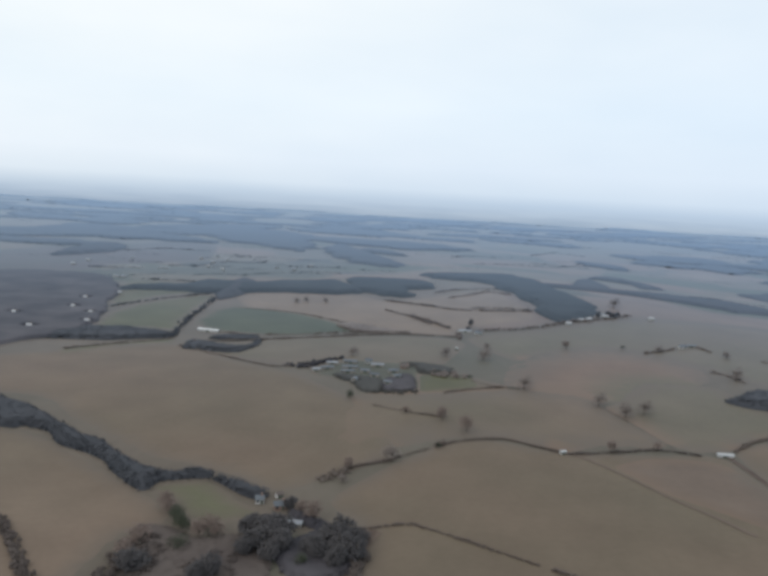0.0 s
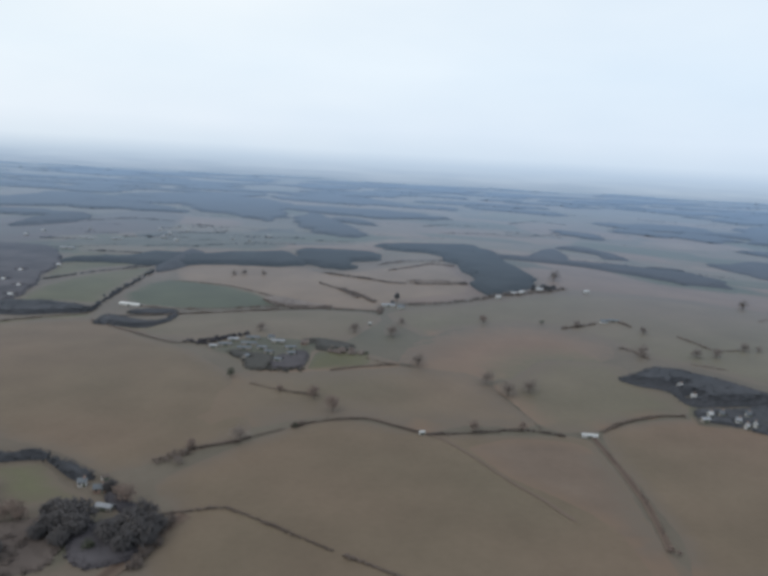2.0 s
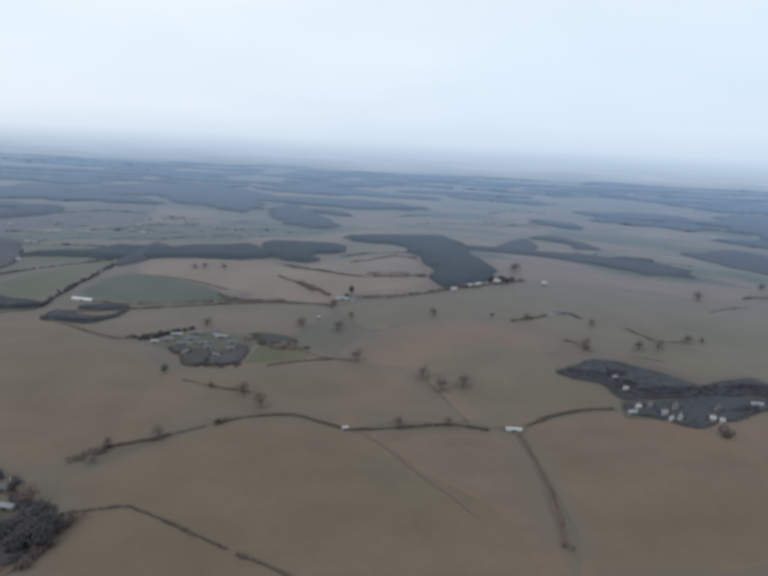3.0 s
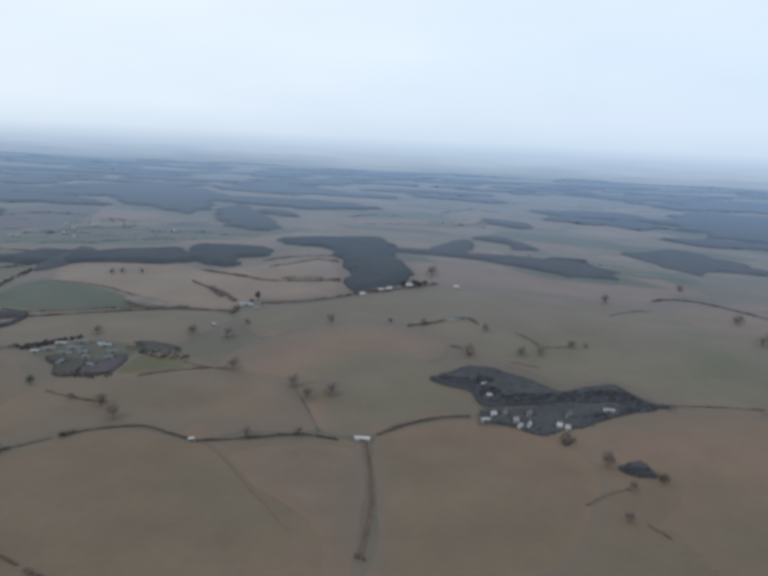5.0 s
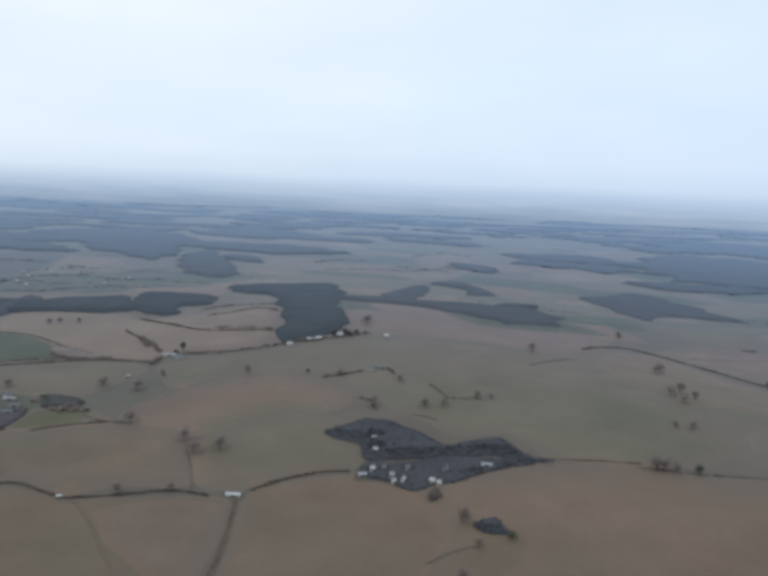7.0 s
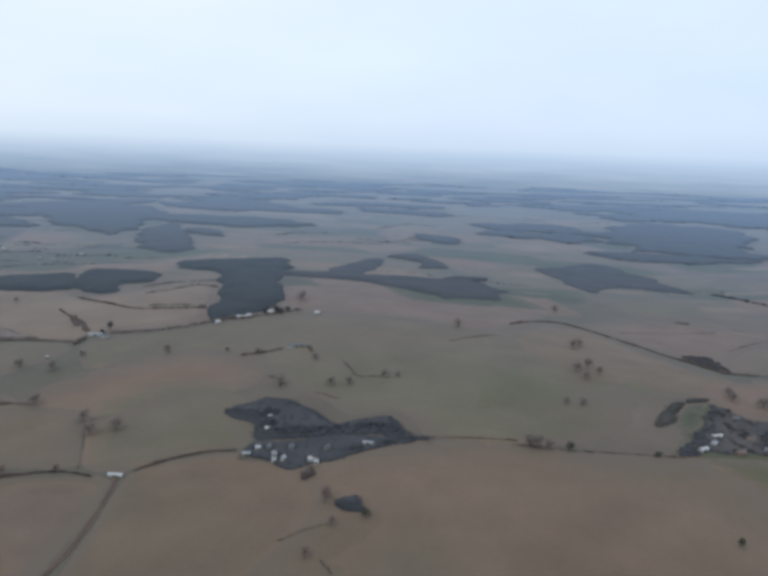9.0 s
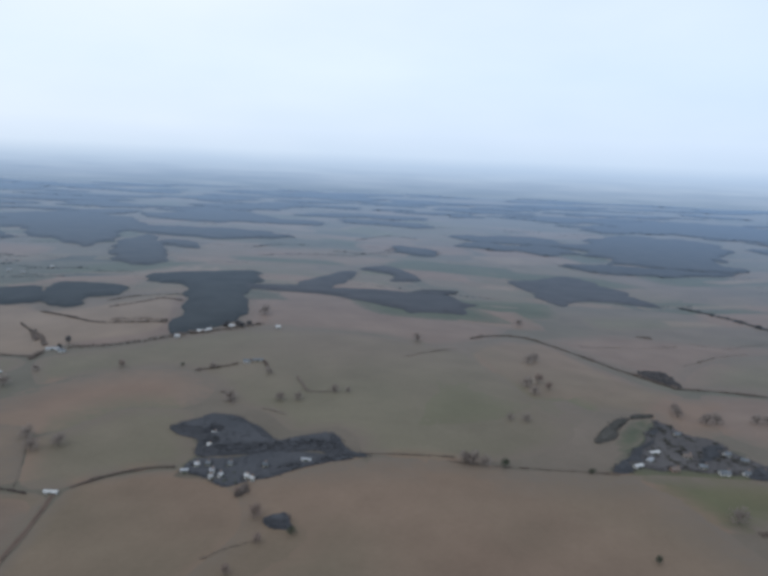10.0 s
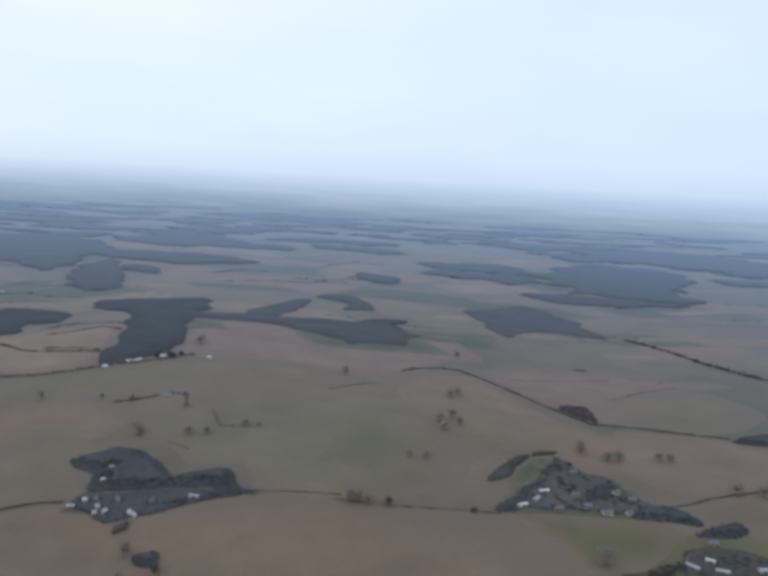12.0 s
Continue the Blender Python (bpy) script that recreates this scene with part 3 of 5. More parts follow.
def clump_crown(rng, count, rx, rz, zc, size, flat=0.0):
    """Tufts of twigs through an egg-shaped crown: the four corners of each, and a soft upward normal for each."""
    d = rng.normal(size=(count, 3))
    d /= np.linalg.norm(d, axis=1)[:, None]
    d[:, 2] = np.where(d[:, 2] < -0.85, -d[:, 2], d[:, 2])
    r = rng.uniform(0.25, 1.0, count) ** 0.6 * rng.uniform(0.82, 1.12, count)
    c = d * r[:, None] * np.array([rx, rx, rz])
    if count > 19:
        # several boughs, each with its own spray, make an uneven outline
        bough = rng.normal(size=(6, 3))
        bough *= (rng.uniform(0.25, 0.55, 6) / np.linalg.norm(bough, axis=1))[:, None]
        c = c * 0.7 + bough[rng.integers(0, 6, count)] * np.array([rx, rx, rz])
    c = c + np.array([0, 0, zc])
    out = d * np.array([1, 1, 0.8]) + rng.normal(size=(count, 3)) * 0.5
    out /= np.linalg.norm(out, axis=1)[:, None]
    side = np.cross(out, rng.normal(size=(count, 3)))
    side /= np.linalg.norm(side, axis=1)[:, None]
    s = size * rng.uniform(0.6, 1.3, count)[:, None]
    up = np.cross(out, side)
    quad = np.stack([c + out * s * 0.7, c - out * s * 0.4 + side * s * 0.6, c - out * s * 0.4 - side * s * 0.3 + up * s * 0.52, c - out * s * 0.4 - side * s * 0.3 - up * s * 0.52], 1)
    nor = d * 0.45 + np.array([0, 0, 1.0])
    nor /= np.linalg.norm(nor, axis=1)[:, None]
    return quad, nor


def soft_mesh(name, quads, normals, material, skin=None):
    """One mesh of four-cornered tufts, lit by the normal of the crown that they belong to."""
    n = len(quads)
    co = np.asarray(quads, float).reshape(-1, 3)
    tris = (4 * np.arange(n)[:, None] + np.array([0, 1, 2, 0, 2, 3, 0, 3, 1, 1, 3, 2])).reshape(-1, 3)
    lit = np.repeat(normals, 4, 0)
    if skin is not None:
        tris = np.concatenate([tris, skin[1] + len(co)])
        co, lit = np.concatenate([co, skin[0]]), np.concatenate([lit, skin[2]])
    me = bpy.data.meshes.new(name)
    me.vertices.add(len(co))
    me.vertices.foreach_set("co", co.astype(np.float32).ravel())
    me.loops.add(tris.size)
    me.loops.foreach_set("vertex_index", tris.ravel().astype(np.int32))
    me.polygons.add(len(tris))
    me.polygons.foreach_set("loop_start", (3 * np.arange(len(tris))).astype(np.int32))
    me.update(calc_edges=True)
    me.materials.append(material)
    me.shade_smooth()
    me.normals_split_custom_set_from_vertices(lit.tolist())
    return me


def canopy_skin(rng, edge, height, step, clear=(), fill=0.9, slope=1.0, room=6.5):
    """The closed mass of twigs inside a wood: an uneven sheet under the crowns that comes down to the ground round the edge."""
    from mathutils.geometry import delaunay_2d_cdt
    lo, hi = edge.min(0), edge.max(0)
    gx, gy = np.meshgrid(np.arange(lo[0], hi[0], step), np.arange(lo[1], hi[1], step))
    gx = gx.ravel() + rng.uniform(-0.3, 0.3, gx.size) * step
    gy = gy.ravel() + rng.uniform(-0.3, 0.3, gy.size) * step
    keep = inside(edge, gx, gy)
    gx, gy = gx[keep], gy[keep]
    ring = len(edge)
    near = np.array([np.min(np.hypot(edge[:, 0] - x, edge[:, 1] - y)) for x, y in zip(gx, gy)]) if len(gx) else np.zeros(0)
    gx, gy, near = gx[near > 0.35 * step], gy[near > 0.35 * step], near[near > 0.35 * step]
    pts = [Vector(v) for v in edge.tolist()] + [Vector((float(a), float(c))) for a, c in zip(gx, gy)]
    vs, _, fs, *_ = delaunay_2d_cdt(pts, [], [list(range(ring))], 1, 0.001)
    xy = np.array([tuple(v) for v in vs])
    up = np.full(len(xy), 0.0)
    up[ring:ring + len(near)] = height * (fill + (0.025 if step < 2.4 else 0.022) * rng.normal(size=len(near)).clip(-1.5, 1.5)) * (np.clip(0.3 / slope + near / (slope * height), 0, 1) if step < 2.4 else np.clip(0.1 + near / (2.4 * height), 0, 1))
    for cx, cy in clear:
        up[np.hypot(xy[:, 0] - cx, xy[:, 1] - cy) < room] = 0.0
    co = np.column_stack([xy, ground_z(xy[:, 0], xy[:, 1]) + up - 0.1 * (up == 0)])
    lit = np.tile([0.0, 0.0, 1.0], (len(co), 1))
    way = np.roll(edge, -1, 0) - np.roll(edge, 1, 0)
    turn = 1 if np.sum(edge[:, 0] * np.roll(edge[:, 1], -1) - np.roll(edge[:, 0], -1) * edge[:, 1]) > 0 else -1
    lit[:ring, :2] = 0.35 * np.column_stack([way[:, 1], -way[:, 0]]) * turn / np.maximum(np.linalg.norm(way, axis=1), 1e-6)[:, None]
    lit /= np.linalg.norm(lit, axis=1)[:, None]
    return co, np.array([f for f in fs if len(f) == 3]), lit


def limb_tube(verts, faces, a, b, ra, rb, sides=6):
    a, b = Vector(a), Vector(b)
    q = (b - a).to_track_quat("Z", "Y")
    k = len(verts)
    for p, r in ((a, ra), (b, rb)):
        for i in range(sides):
            t = 2 * math.pi * i / sides
            verts.append(tuple(p + q @ Vector((r * math.cos(t), r * math.sin(t), 0))))
    for i in range(sides):
        j = (i + 1) % sides
        faces.append((k + i, k + j, k + sides + j, k + sides + i))
    faces.append(tuple(k + sides + i for i in range(sides)))


def part(name, mesh, parent, label="", m=None):
    ob = new(name, mesh)
    ob.parent = parent
    if m is not None:
        ob.matrix_basis = m
    return tagged(ob, label) if label else ob


def tree_kind(seed, height, spread, material, label, count=340, spray=0.058):
    """A tree that stands alone: forked trunk with limbs, and a crown of twig sprays."""
    rng = np.random.default_rng(seed)
    root = new("tree")
    verts, faces = [], []
    fork = height * 0.26
    limb_tube(verts, faces, (0, 0, -0.8), (0.15, 0.1, fork), height * 0.035, height * 0.026, 8)
    for i in range(7):
        t = 2 * math.pi * i / 7 + rng.uniform(-0.3, 0.3)
        z1 = height * rng.uniform(0.5, 0.85)
        r1 = spread * rng.uniform(0.35, 0.75)
        mid = (r1 * 0.5 * math.cos(t), r1 * 0.5 * math.sin(t), (fork + z1) / 2)
        tip = (r1 * math.cos(t), r1 * math.sin(t), z1)
        limb_tube(verts, faces, (0.1, 0.1, fork * 0.93), mid, height * 0.016, height * 0.011, 5)
        limb_tube(verts, faces, mid, tip, height * 0.011, height * 0.004, 5)
    part("trunk", mesh_of("trunk", verts, faces, BARK, True), root)
    q, nn = clump_crown(rng, count, spread, height * 0.47, height * 0.50, height * spray)
    part("crown", soft_mesh("crown", q, nn, material), root)
    return tagged(root, label, "tree", "field trees")


TREE_SEEDS = {
    "oak": (3, 8.2, 4.3, TWIGS, "bare spreading winter tree in a field"),
    "red": (5, 7.2, 3.7, RUSSET, "russet-brown bare winter tree in a hedgerow"),
    "tall": (7, 8.8, 3.3, TWIGS_GREY, "tall grey bare winter tree"),
    "bush": (9, 3.2, 2.3, EVERGREEN, "low rounded evergreen bush"),
    "dark": (13, 8.6, 4.0, FARMYARD, "large dark grey tree beside a farmstead", 1400, 0.066),
    "grey": (15, 7.0, 3.4, FARMYARD, "grey-brown bare tree in a farmyard copse", 1100, 0.062),
    "green": (11, 6.4, 3.2, EVERGREEN, "broad dark-green evergreen tree"),
}
TREES = {}


def tree(kind, at, size=1.0):
    m = Matrix.Translation((*at, gz(*at))) @ pose(0, 0, 0, 0, 0, (at[0] * 37 + at[1] * 91) % 360)
    if kind not in TREES:
        TREES[kind] = tree_kind(*TREE_SEEDS[kind])
        ob = TREES[kind]
        ob.matrix_basis = m
    else:
        ob = copy_thing(TREES[kind], m)
    wobble = 0.92 + 0.16 * ((at[0] * 13 + at[1] * 7) % 10) / 10
    ob.scale = (1.18 * size * wobble, 1.18 * size * wobble, 1.1 * size)
    return ob


def canopy_tree(rng, tops, sides, reach):
    """A tree of a wood, one high: a low dome of flat twig tufts that meets its neighbours, and tufts down its sides."""
    n = tops + sides
    ang = rng.uniform(0, 2 * math.pi, n)
    rad = np.sqrt(rng.uniform(0, 1, n)) * reach
    rad[tops:] = rng.uniform(0.6, 0.95, sides) * reach
    z = 0.90 - (0.07 if reach < 0.4 else 0.015) * (rad / reach) ** 2 + rng.normal(size=n) * 0.012
    z[tops:] = rng.uniform(0.2, 0.75, sides)
    c = np.stack([rad * np.cos(ang), rad * np.sin(ang), z], -1)
    out = np.stack([np.cos(ang) * 0.5 * rad / reach, np.sin(ang) * 0.5 * rad / reach, np.ones(n)], -1) * [0.4, 0.4, 1] + rng.normal(size=(n, 3)) * 0.1
    out /= np.linalg.norm(out, axis=1)[:, None]
    side = np.cross(out, rng.normal(size=(n, 3)))
    side /= np.linalg.norm(side, axis=1)[:, None]
    up = np.cross(out, side)
    s = reach * (0.95 / math.sqrt(tops) + 0.06) * rng.uniform(0.8, 1.25, n)[:, None]
    thick = np.where(np.arange(n) < tops, 0.12 if reach < 0.5 else 0.03, 0.75)[:, None]
    tuft = np.stack([c + out * s * thick, c - out * s * thick + side * s, c - out * s * thick - side * s * 0.5 + up * s * 0.87, c - out * s * thick - side * s * 0.5 - up * s * 0.87], 1)
    nor = out * 0.05 + np.array([0, 0, 1.0])
    return tuft, nor / np.linalg.norm(nor, axis=1)[:, None]


def scatter_mesh(name, spots, heights, material, seed, protos, skin=None, kinds=None):
    """Many trees of a wood or shrubs of a hedge as one mesh: each has a stem and its own crown of tufts."""
    rng = np.random.default_rng(seed)
    tufts, nors = [], []
    stem = np.array([[[0, 0, 0.7], [0.022, 0, -0.1], [-0.012, 0.02, -0.1], [-0.012, -0.02, -0.1]]])
    pick = rng.integers(0, len(protos), len(spots)) if kinds is None else kinds
    turn = rng.uniform(0, 6.28, len(spots))
    for k, (shape, lit) in enumerate(protos):
        mine = np.where(pick == k)[0]
        if not len(mine):
            continue
        q, nn = np.concatenate([shape, stem]), np.concatenate([lit, np.array([[0, 0, 1.0]])])
        c, s = np.cos(turn[mine]), np.sin(turn[mine])
        R = np.zeros((len(mine), 3, 3))
        R[:, 0, 0], R[:, 0, 1], R[:, 1, 0], R[:, 1, 1], R[:, 2, 2] = c, -s, s, c, 1
        w = np.einsum("nij,qvj->nqvi", R, q) * heights[mine][:, None, None, None] + spots[mine][:, None, None, :]
        tufts.append(w.reshape(-1, 4, 3))
        nors.append(np.einsum("nij,qj->nqi", R, nn).reshape(-1, 3))
    return soft_mesh(name, np.concatenate(tufts), np.concatenate(nors), material, skin)


SEED = [100]


def wood(poly, material, label, height=6.0, gap=4.0, per=6, name="wood", thin=0.0, solid=True, clear=(), slope=1.0, room=6.5):
    """A wood: trees all over a plan, a closed mass of twigs between them, and bushier trees along its edge."""
    SEED[0] += 1
    rng = np.random.default_rng(SEED[0])
    edge = np.array([tuple(v) for v in rounded(poly, max(3.0, 0.8 * gap))])
    lo, hi = edge.min(0), edge.max(0)
    sway = min(5.0 + gap * 0.3, 0.09 * float(min(hi - lo)))
    edge = edge + sway * np.array([tuple(noise.noise_vector(Vector((x * 0.05, y * 0.05, SEED[0]))).to_2d()) for x, y in edge])
    if gap > 4.5:
        # larger bays and noses along the edge of a broad wood
        edge = edge + 0.13 * float(min(hi - lo)) * np.array([tuple(noise.noise_vector(Vector((x * 0.014, y * 0.014, 3.0 * SEED[0]))).to_2d()) for x, y in edge])
    gx, gy = np.meshgrid(np.arange(lo[0], hi[0], gap), np.arange(lo[1], hi[1], gap))
    gx = gx.ravel() + rng.uniform(-0.45, 0.45, gx.size) * gap
    gy = gy.ravel() + rng.uniform(-0.45, 0.45, gy.size) * gap
    keep = inside(edge, gx, gy) & (rng.uniform(size=gx.size) >= thin)
    for cx, cy in clear:
        keep &= np.hypot(gx - cx, gy - cy) > room + 0.5
    spots = np.stack([gx[keep], gy[keep], ground_z(gx[keep], gy[keep])], -1)
    if not len(spots):
        return None
    h = height * rng.uniform(0.55, 1.2, len(spots)) if thin else height * (rng.uniform(0.93, 1.07, len(spots)) if gap < 3.3 else rng.uniform(0.985, 1.015, len(spots)))
    if solid and not thin:
        shapes = [canopy_tree(rng, 2 * per if gap < 3.3 else per, max(2, per // 3) if gap < 3.3 else 0, 0.66 * gap / height) for _ in range(6)]
        e = edge + rng.normal(size=edge.shape) * 0.3 * gap if gap < 3.3 else edge[:0]
        spots = np.concatenate([spots, np.column_stack([e, ground_z(e[:, 0], e[:, 1])])])
        h = np.concatenate([h, height * rng.uniform(0.55, 0.95, len(e)) / slope ** 1.3])
        if slope > 1:
            # trees lowered towards the wood's edge, so that no dark front shows
            k = len(h) - len(e)
            h[:k] *= np.clip(0.34 + np.array([np.min(np.hypot(edge[:, 0] - x, edge[:, 1] - y)) for x, y in spots[:k, :2]]) / (slope * height), 0, 1)
        if gap >= 3.3:
            # flattened to take the haze sheen evenly: few trees stand clear, low scrub frays edges
            some = (rng.uniform(size=len(spots)) < (0.02 if gap < 5 else 0.0)) | (np.arange(len(spots)) == 0)
            spots, h = spots[some], h[some] * rng.uniform(0.90, 1.02, int(some.sum()))
            reach = min(3.0 * gap, 0.06 * float(min(hi - lo)) + 2.0)
            fray = np.repeat(edge, 4, 0) + np.abs(rng.normal(size=(4 * len(edge), 1))) * reach * np.array([tuple(v) for v in rng.normal(size=(4 * len(edge), 2))])
            spots = np.concatenate([spots, np.column_stack([fray, ground_z(fray[:, 0], fray[:, 1])])])
            h = np.concatenate([h, height * rng.uniform(0.12, 0.32, len(fray))])
            inset = np.array([np.min(np.hypot(edge[:, 0] - x, edge[:, 1] - y)) for x, y in spots[:len(h) - len(e), :2]])
            tall = len(h) - len(fray)
            h[:tall] *= np.clip(0.22 + inset[:tall] / (2.2 * height), 0, 1)
        # the last shapes serve the edge: crowns of tufts down to the ground
        bushy = [clump_crown(rng, 16, 0.5 * gap / height, 0.48, 0.46, 0.40 * gap / height) for _ in range(4)]
        skin = canopy_skin(rng, edge, height, 0.7 * gap, clear, 0.9 if gap < 3.3 else 0.92, slope, room)
        kinds = np.concatenate([rng.integers(0, 6, len(h) - len(e)), rng.integers(6, 10, len(e))])
        me = scatter_mesh(name, spots, h, material, SEED[0], shapes + bushy, skin, kinds)
    else:
        shapes = [clump_crown(rng, 5 * per, 0.72 * gap / height, 0.46, 0.46, 0.80 * gap / height / math.sqrt(per)) for _ in range(6)]
        me = scatter_mesh(name, spots, h, material, SEED[0], shapes)
    return tagged(new(name, me), label, "wood", kind="stuff")


def hedge(points, label="dark thorn hedge between fields", height=1.7, width=1.3, gap=0.6, material=None, per=9, ragged=0.3):
    SEED[0] += 1
    rng = np.random.default_rng(SEED[0])
    line = rounded(points, gap, False)
    spots = []
    for p in line:
        if rng.uniform() < ragged * 0.3:
            continue
        for _ in range(2):
            q = p + Vector((rng.normal() * width * 0.3, rng.normal() * width * 0.3))
            spots.append((q.x, q.y, gz(q.x, q.y)))
    spots = np.array(spots)
    h = 0.62 * height * rng.uniform(1 - ragged, 1 + ragged, len(spots))
    # low stretches and taller clumps along the row
    h *= np.array([0.95 + 0.6 * noise.noise(Vector((x * 0.07, y * 0.07, SEED[0]))) for x, y, _ in spots]).clip(0.45, 1.5)
    shapes = [clump_crown(rng, per, 0.42, 0.42, 0.5, 0.42) for _ in range(6)]
    ob = new("hedge", scatter_mesh("hedge", spots, h, material or HEDGE, SEED[0], shapes))
    return tagged(ob, label, "hedge", "field hedges")


# houses that stand in a clearing of the wood
VILLAGE = [(-307.3, 766.3), (-299.4, 715.9), (-273.6, 694.0), (-261.1, 652.9), (-332.9, 666.7), (-285.9, 808.0), (-294.9, 614.4)]
# woods
wood([(233.3, 471.4), (245.0, 456.0), (256.0, 441.0), (259.9, 422.1), (278.8, 417.1), (298.0, 420.0), (313.9, 422.4), (336.1, 418.0), (353.2, 409.7), (371.5, 408.0), (365.0, 412.8), (355.5, 428.0), (348.0, 446.6), (325.9, 441.9), (313.1, 437.1), (303.2, 456.5), (288.0, 476.6), (272.8, 492.1), (258.3, 492.0), (242.7, 479.4)], TWIGS_GREY, "dense dark bare wood above a hamlet", 5.9, 2.4, 8, clear=[(266.0, 455.5), (266.5, 435.0)], slope=1.8)
wood([(66.7, 1001), (110.4, 978), (146.9, 959), (162.4, 841.1), (180.5, 721.7), (206.5, 732.2), (230.8, 755.9), (231.8, 840.4), (230, 963), (219, 1136), (178, 1152), (120, 1115), (60, 1075)], CONIFER, "dense dark conifer wood", 5.0, 4.7, 5)
wood([(-300, 838), (-164, 842), (-103, 858), (-20.1, 854), (-51, 953), (-90, 953), (-150, 943), (-215, 925)], CONIFER, "dark far wood in a long belt", 5.0, 5.3, 5)
wood([(-11.6, 850.6), (47.7, 834.7), (41.9, 878.7), (73.8, 896.8), (62.2, 948.7), (26.1, 972.6), (-47.2, 978.6)], CONIFER, "dark far wood in a long belt", 5.0, 5.3, 5)
wood([(230, 963), (282.7, 968), (335, 959), (379, 940), (418.5, 905), (445, 881), (497.7, 919), (550, 996), (539, 1002), (516.6, 1055), (443, 1052), (369, 1037), (298, 1023), (229, 990)], TWIGS_GREY, "long dark wood along a slope", 5.0, 4.7, 5)
wood([(287, 998), (326, 1028), (350, 1090), (372, 1190), (368, 1290), (340, 1242), (293, 1105)], TWIGS_GREY, "dark far wood beside a clearing", 5.0, 5.3, 5)
wood([(437, 1196), (474, 1232), (482, 1304), (443, 1381), (398, 1356), (385, 1325), (436, 1290)], TWIGS_GREY, "small dark far wood behind a clearing", 5.0, 5.3, 5)
wood([(666, 1344), (676, 1211), (674, 1087), (712, 1097), (765, 1171), (821, 1142), (859, 1082), (861, 1105), (879, 1289), (841, 1364), (813, 1431), (737, 1409)], TWIGS_GREY, "dark far wood on a slope", 5.0, 5.3, 5)
hedge([(884, 1092), (904, 995), (922, 898), (956, 817)], "winding far tree belt", 3.6, 9.0, 0.9, FAR_TWIGS, 7, 0.5)
wood([(825, 1973), (908, 1904), (955, 1730), (1023, 1597), (1082, 1506), (1203, 1552), (1293, 1730), (1399, 2005), (1364, 2178), (1173, 2197), (995, 1975), (910, 2015)], FAR_TWIGS, "large far wood on rising ground", 5.8, 8.9, 5)
wood([(1182, 2414), (1417, 2364), (1715, 2099), (2004, 2588), (1932, 2960), (1562, 2982)], FAR_TWIGS, "large far wood on the horizon", 5.8, 13.4, 5)
wood([(-77.5, 1328), (-28.9, 1212), (8.6, 1187), (42.5, 1221), (8.4, 1388), (-24.8, 1486), (-77.6, 1664), (-112.9, 1625), (-119, 1510)], FAR_TWIGS, "square far wood on a rise", 5.4, 6.1, 5)
wood([(-117, 1694), (-14, 1681), (84, 1703), (74, 1748), (-10, 1805), (-124, 1725)], FAR_TWIGS, "thin far tree strip below a pale field", 5.2, 4.8, 5)
wood([(-31, 1504), (17.7, 1481), (56, 1475), (41.8, 1557), (-10, 1589), (-42.5, 1565)], FAR_TWIGS, "narrow far wood on a slope", 5.4, 4.7, 6)
wood([(-353, 1608), (-258, 1513), (-158, 1410), (-126, 1468), (-137, 1692), (-225, 2068), (-356, 2099), (-520, 2098)], FAR_TWIGS, "broad far wood on rising ground", 5.4, 7.8, 5)
wood([(-528, 1880), (-598, 2135), (-422, 2276), (-199, 1986), (-152, 1757), (-317, 1675)], FAR_TWIGS, "broad dark far wood", 5.4, 10.0, 5)
wood([(-252, 2249), (-188, 2518), (40, 2554), (133, 2248), (-9, 2023)], FAR_TWIGS, "broad far wood on a ridge", 5.4, 10.0, 5)
wood([(-353.3, 510.8), (-584.2, 855.1), (-475, 919), (-414, 935), (-349, 926), (-298.4, 843.6), (-277.7, 748.5), (-252.8, 639.2), (-271.8, 565.3)], HEATH, "brown-mauve scrub wood with houses inside", 3.2, 3.3, 5, clear=VILLAGE)
wood([(-266.0, 577.9), (-267.5, 608.5), (-243.7, 632.2), (-211.6, 638.4), (-178.8, 621.7), (-175.5, 610.3), (-218.3, 586.2)], TWIGS_GREY, "dark tree belt along a lane", 3.8, 3.2, 8, slope=1.8)
wood([(-180.1, 821.8), (-188.6, 844.6), (-185, 941), (-161, 947), (-154.8, 846.3), (-174.1, 804.5)], TWIGS_GREY, "dark far wood corner", 6.4, 3.6, 8)
wood([(-511, 1139), (-527, 1333), (-466, 1362), (-444, 1226), (-493, 1132)], TWIGS_GREY, "far dark wood beyond brown fields", 6.4, 4.7, 6)
# the near tree belt and the copse by the farmstead
wood([(-311.5, 448.6), (-257.4, 433.9), (-214.6, 408.1), (-193.6, 398.9), (-167.9, 368.5), (-148.9, 356.0), (-116.2, 325.4), (-98.4, 311.7), (-80.1, 316.9), (-72.0, 310.2), (-71.5, 304.1), (-94.6, 301.0), (-94.6, 291.4), (-104.4, 297.4), (-125.3, 319.9), (-157.8, 348.3), (-180.3, 365.3), (-190.4, 360.4), (-270.5, 387.3)], TWIGS_GREY, "dense dark grey tree belt between two stubble fields", 4.8, 2.4, 8, slope=1.3)
wood([(-71.0, 306.5), (-66.0, 304.5), (-50.0, 296.5), (-43.0, 291.0), (-48.5, 288.9), (-60.4, 296.0)], TWIGS_GREY, "hedgerow trees behind a farmstead", 3.5, 1.9, 8)
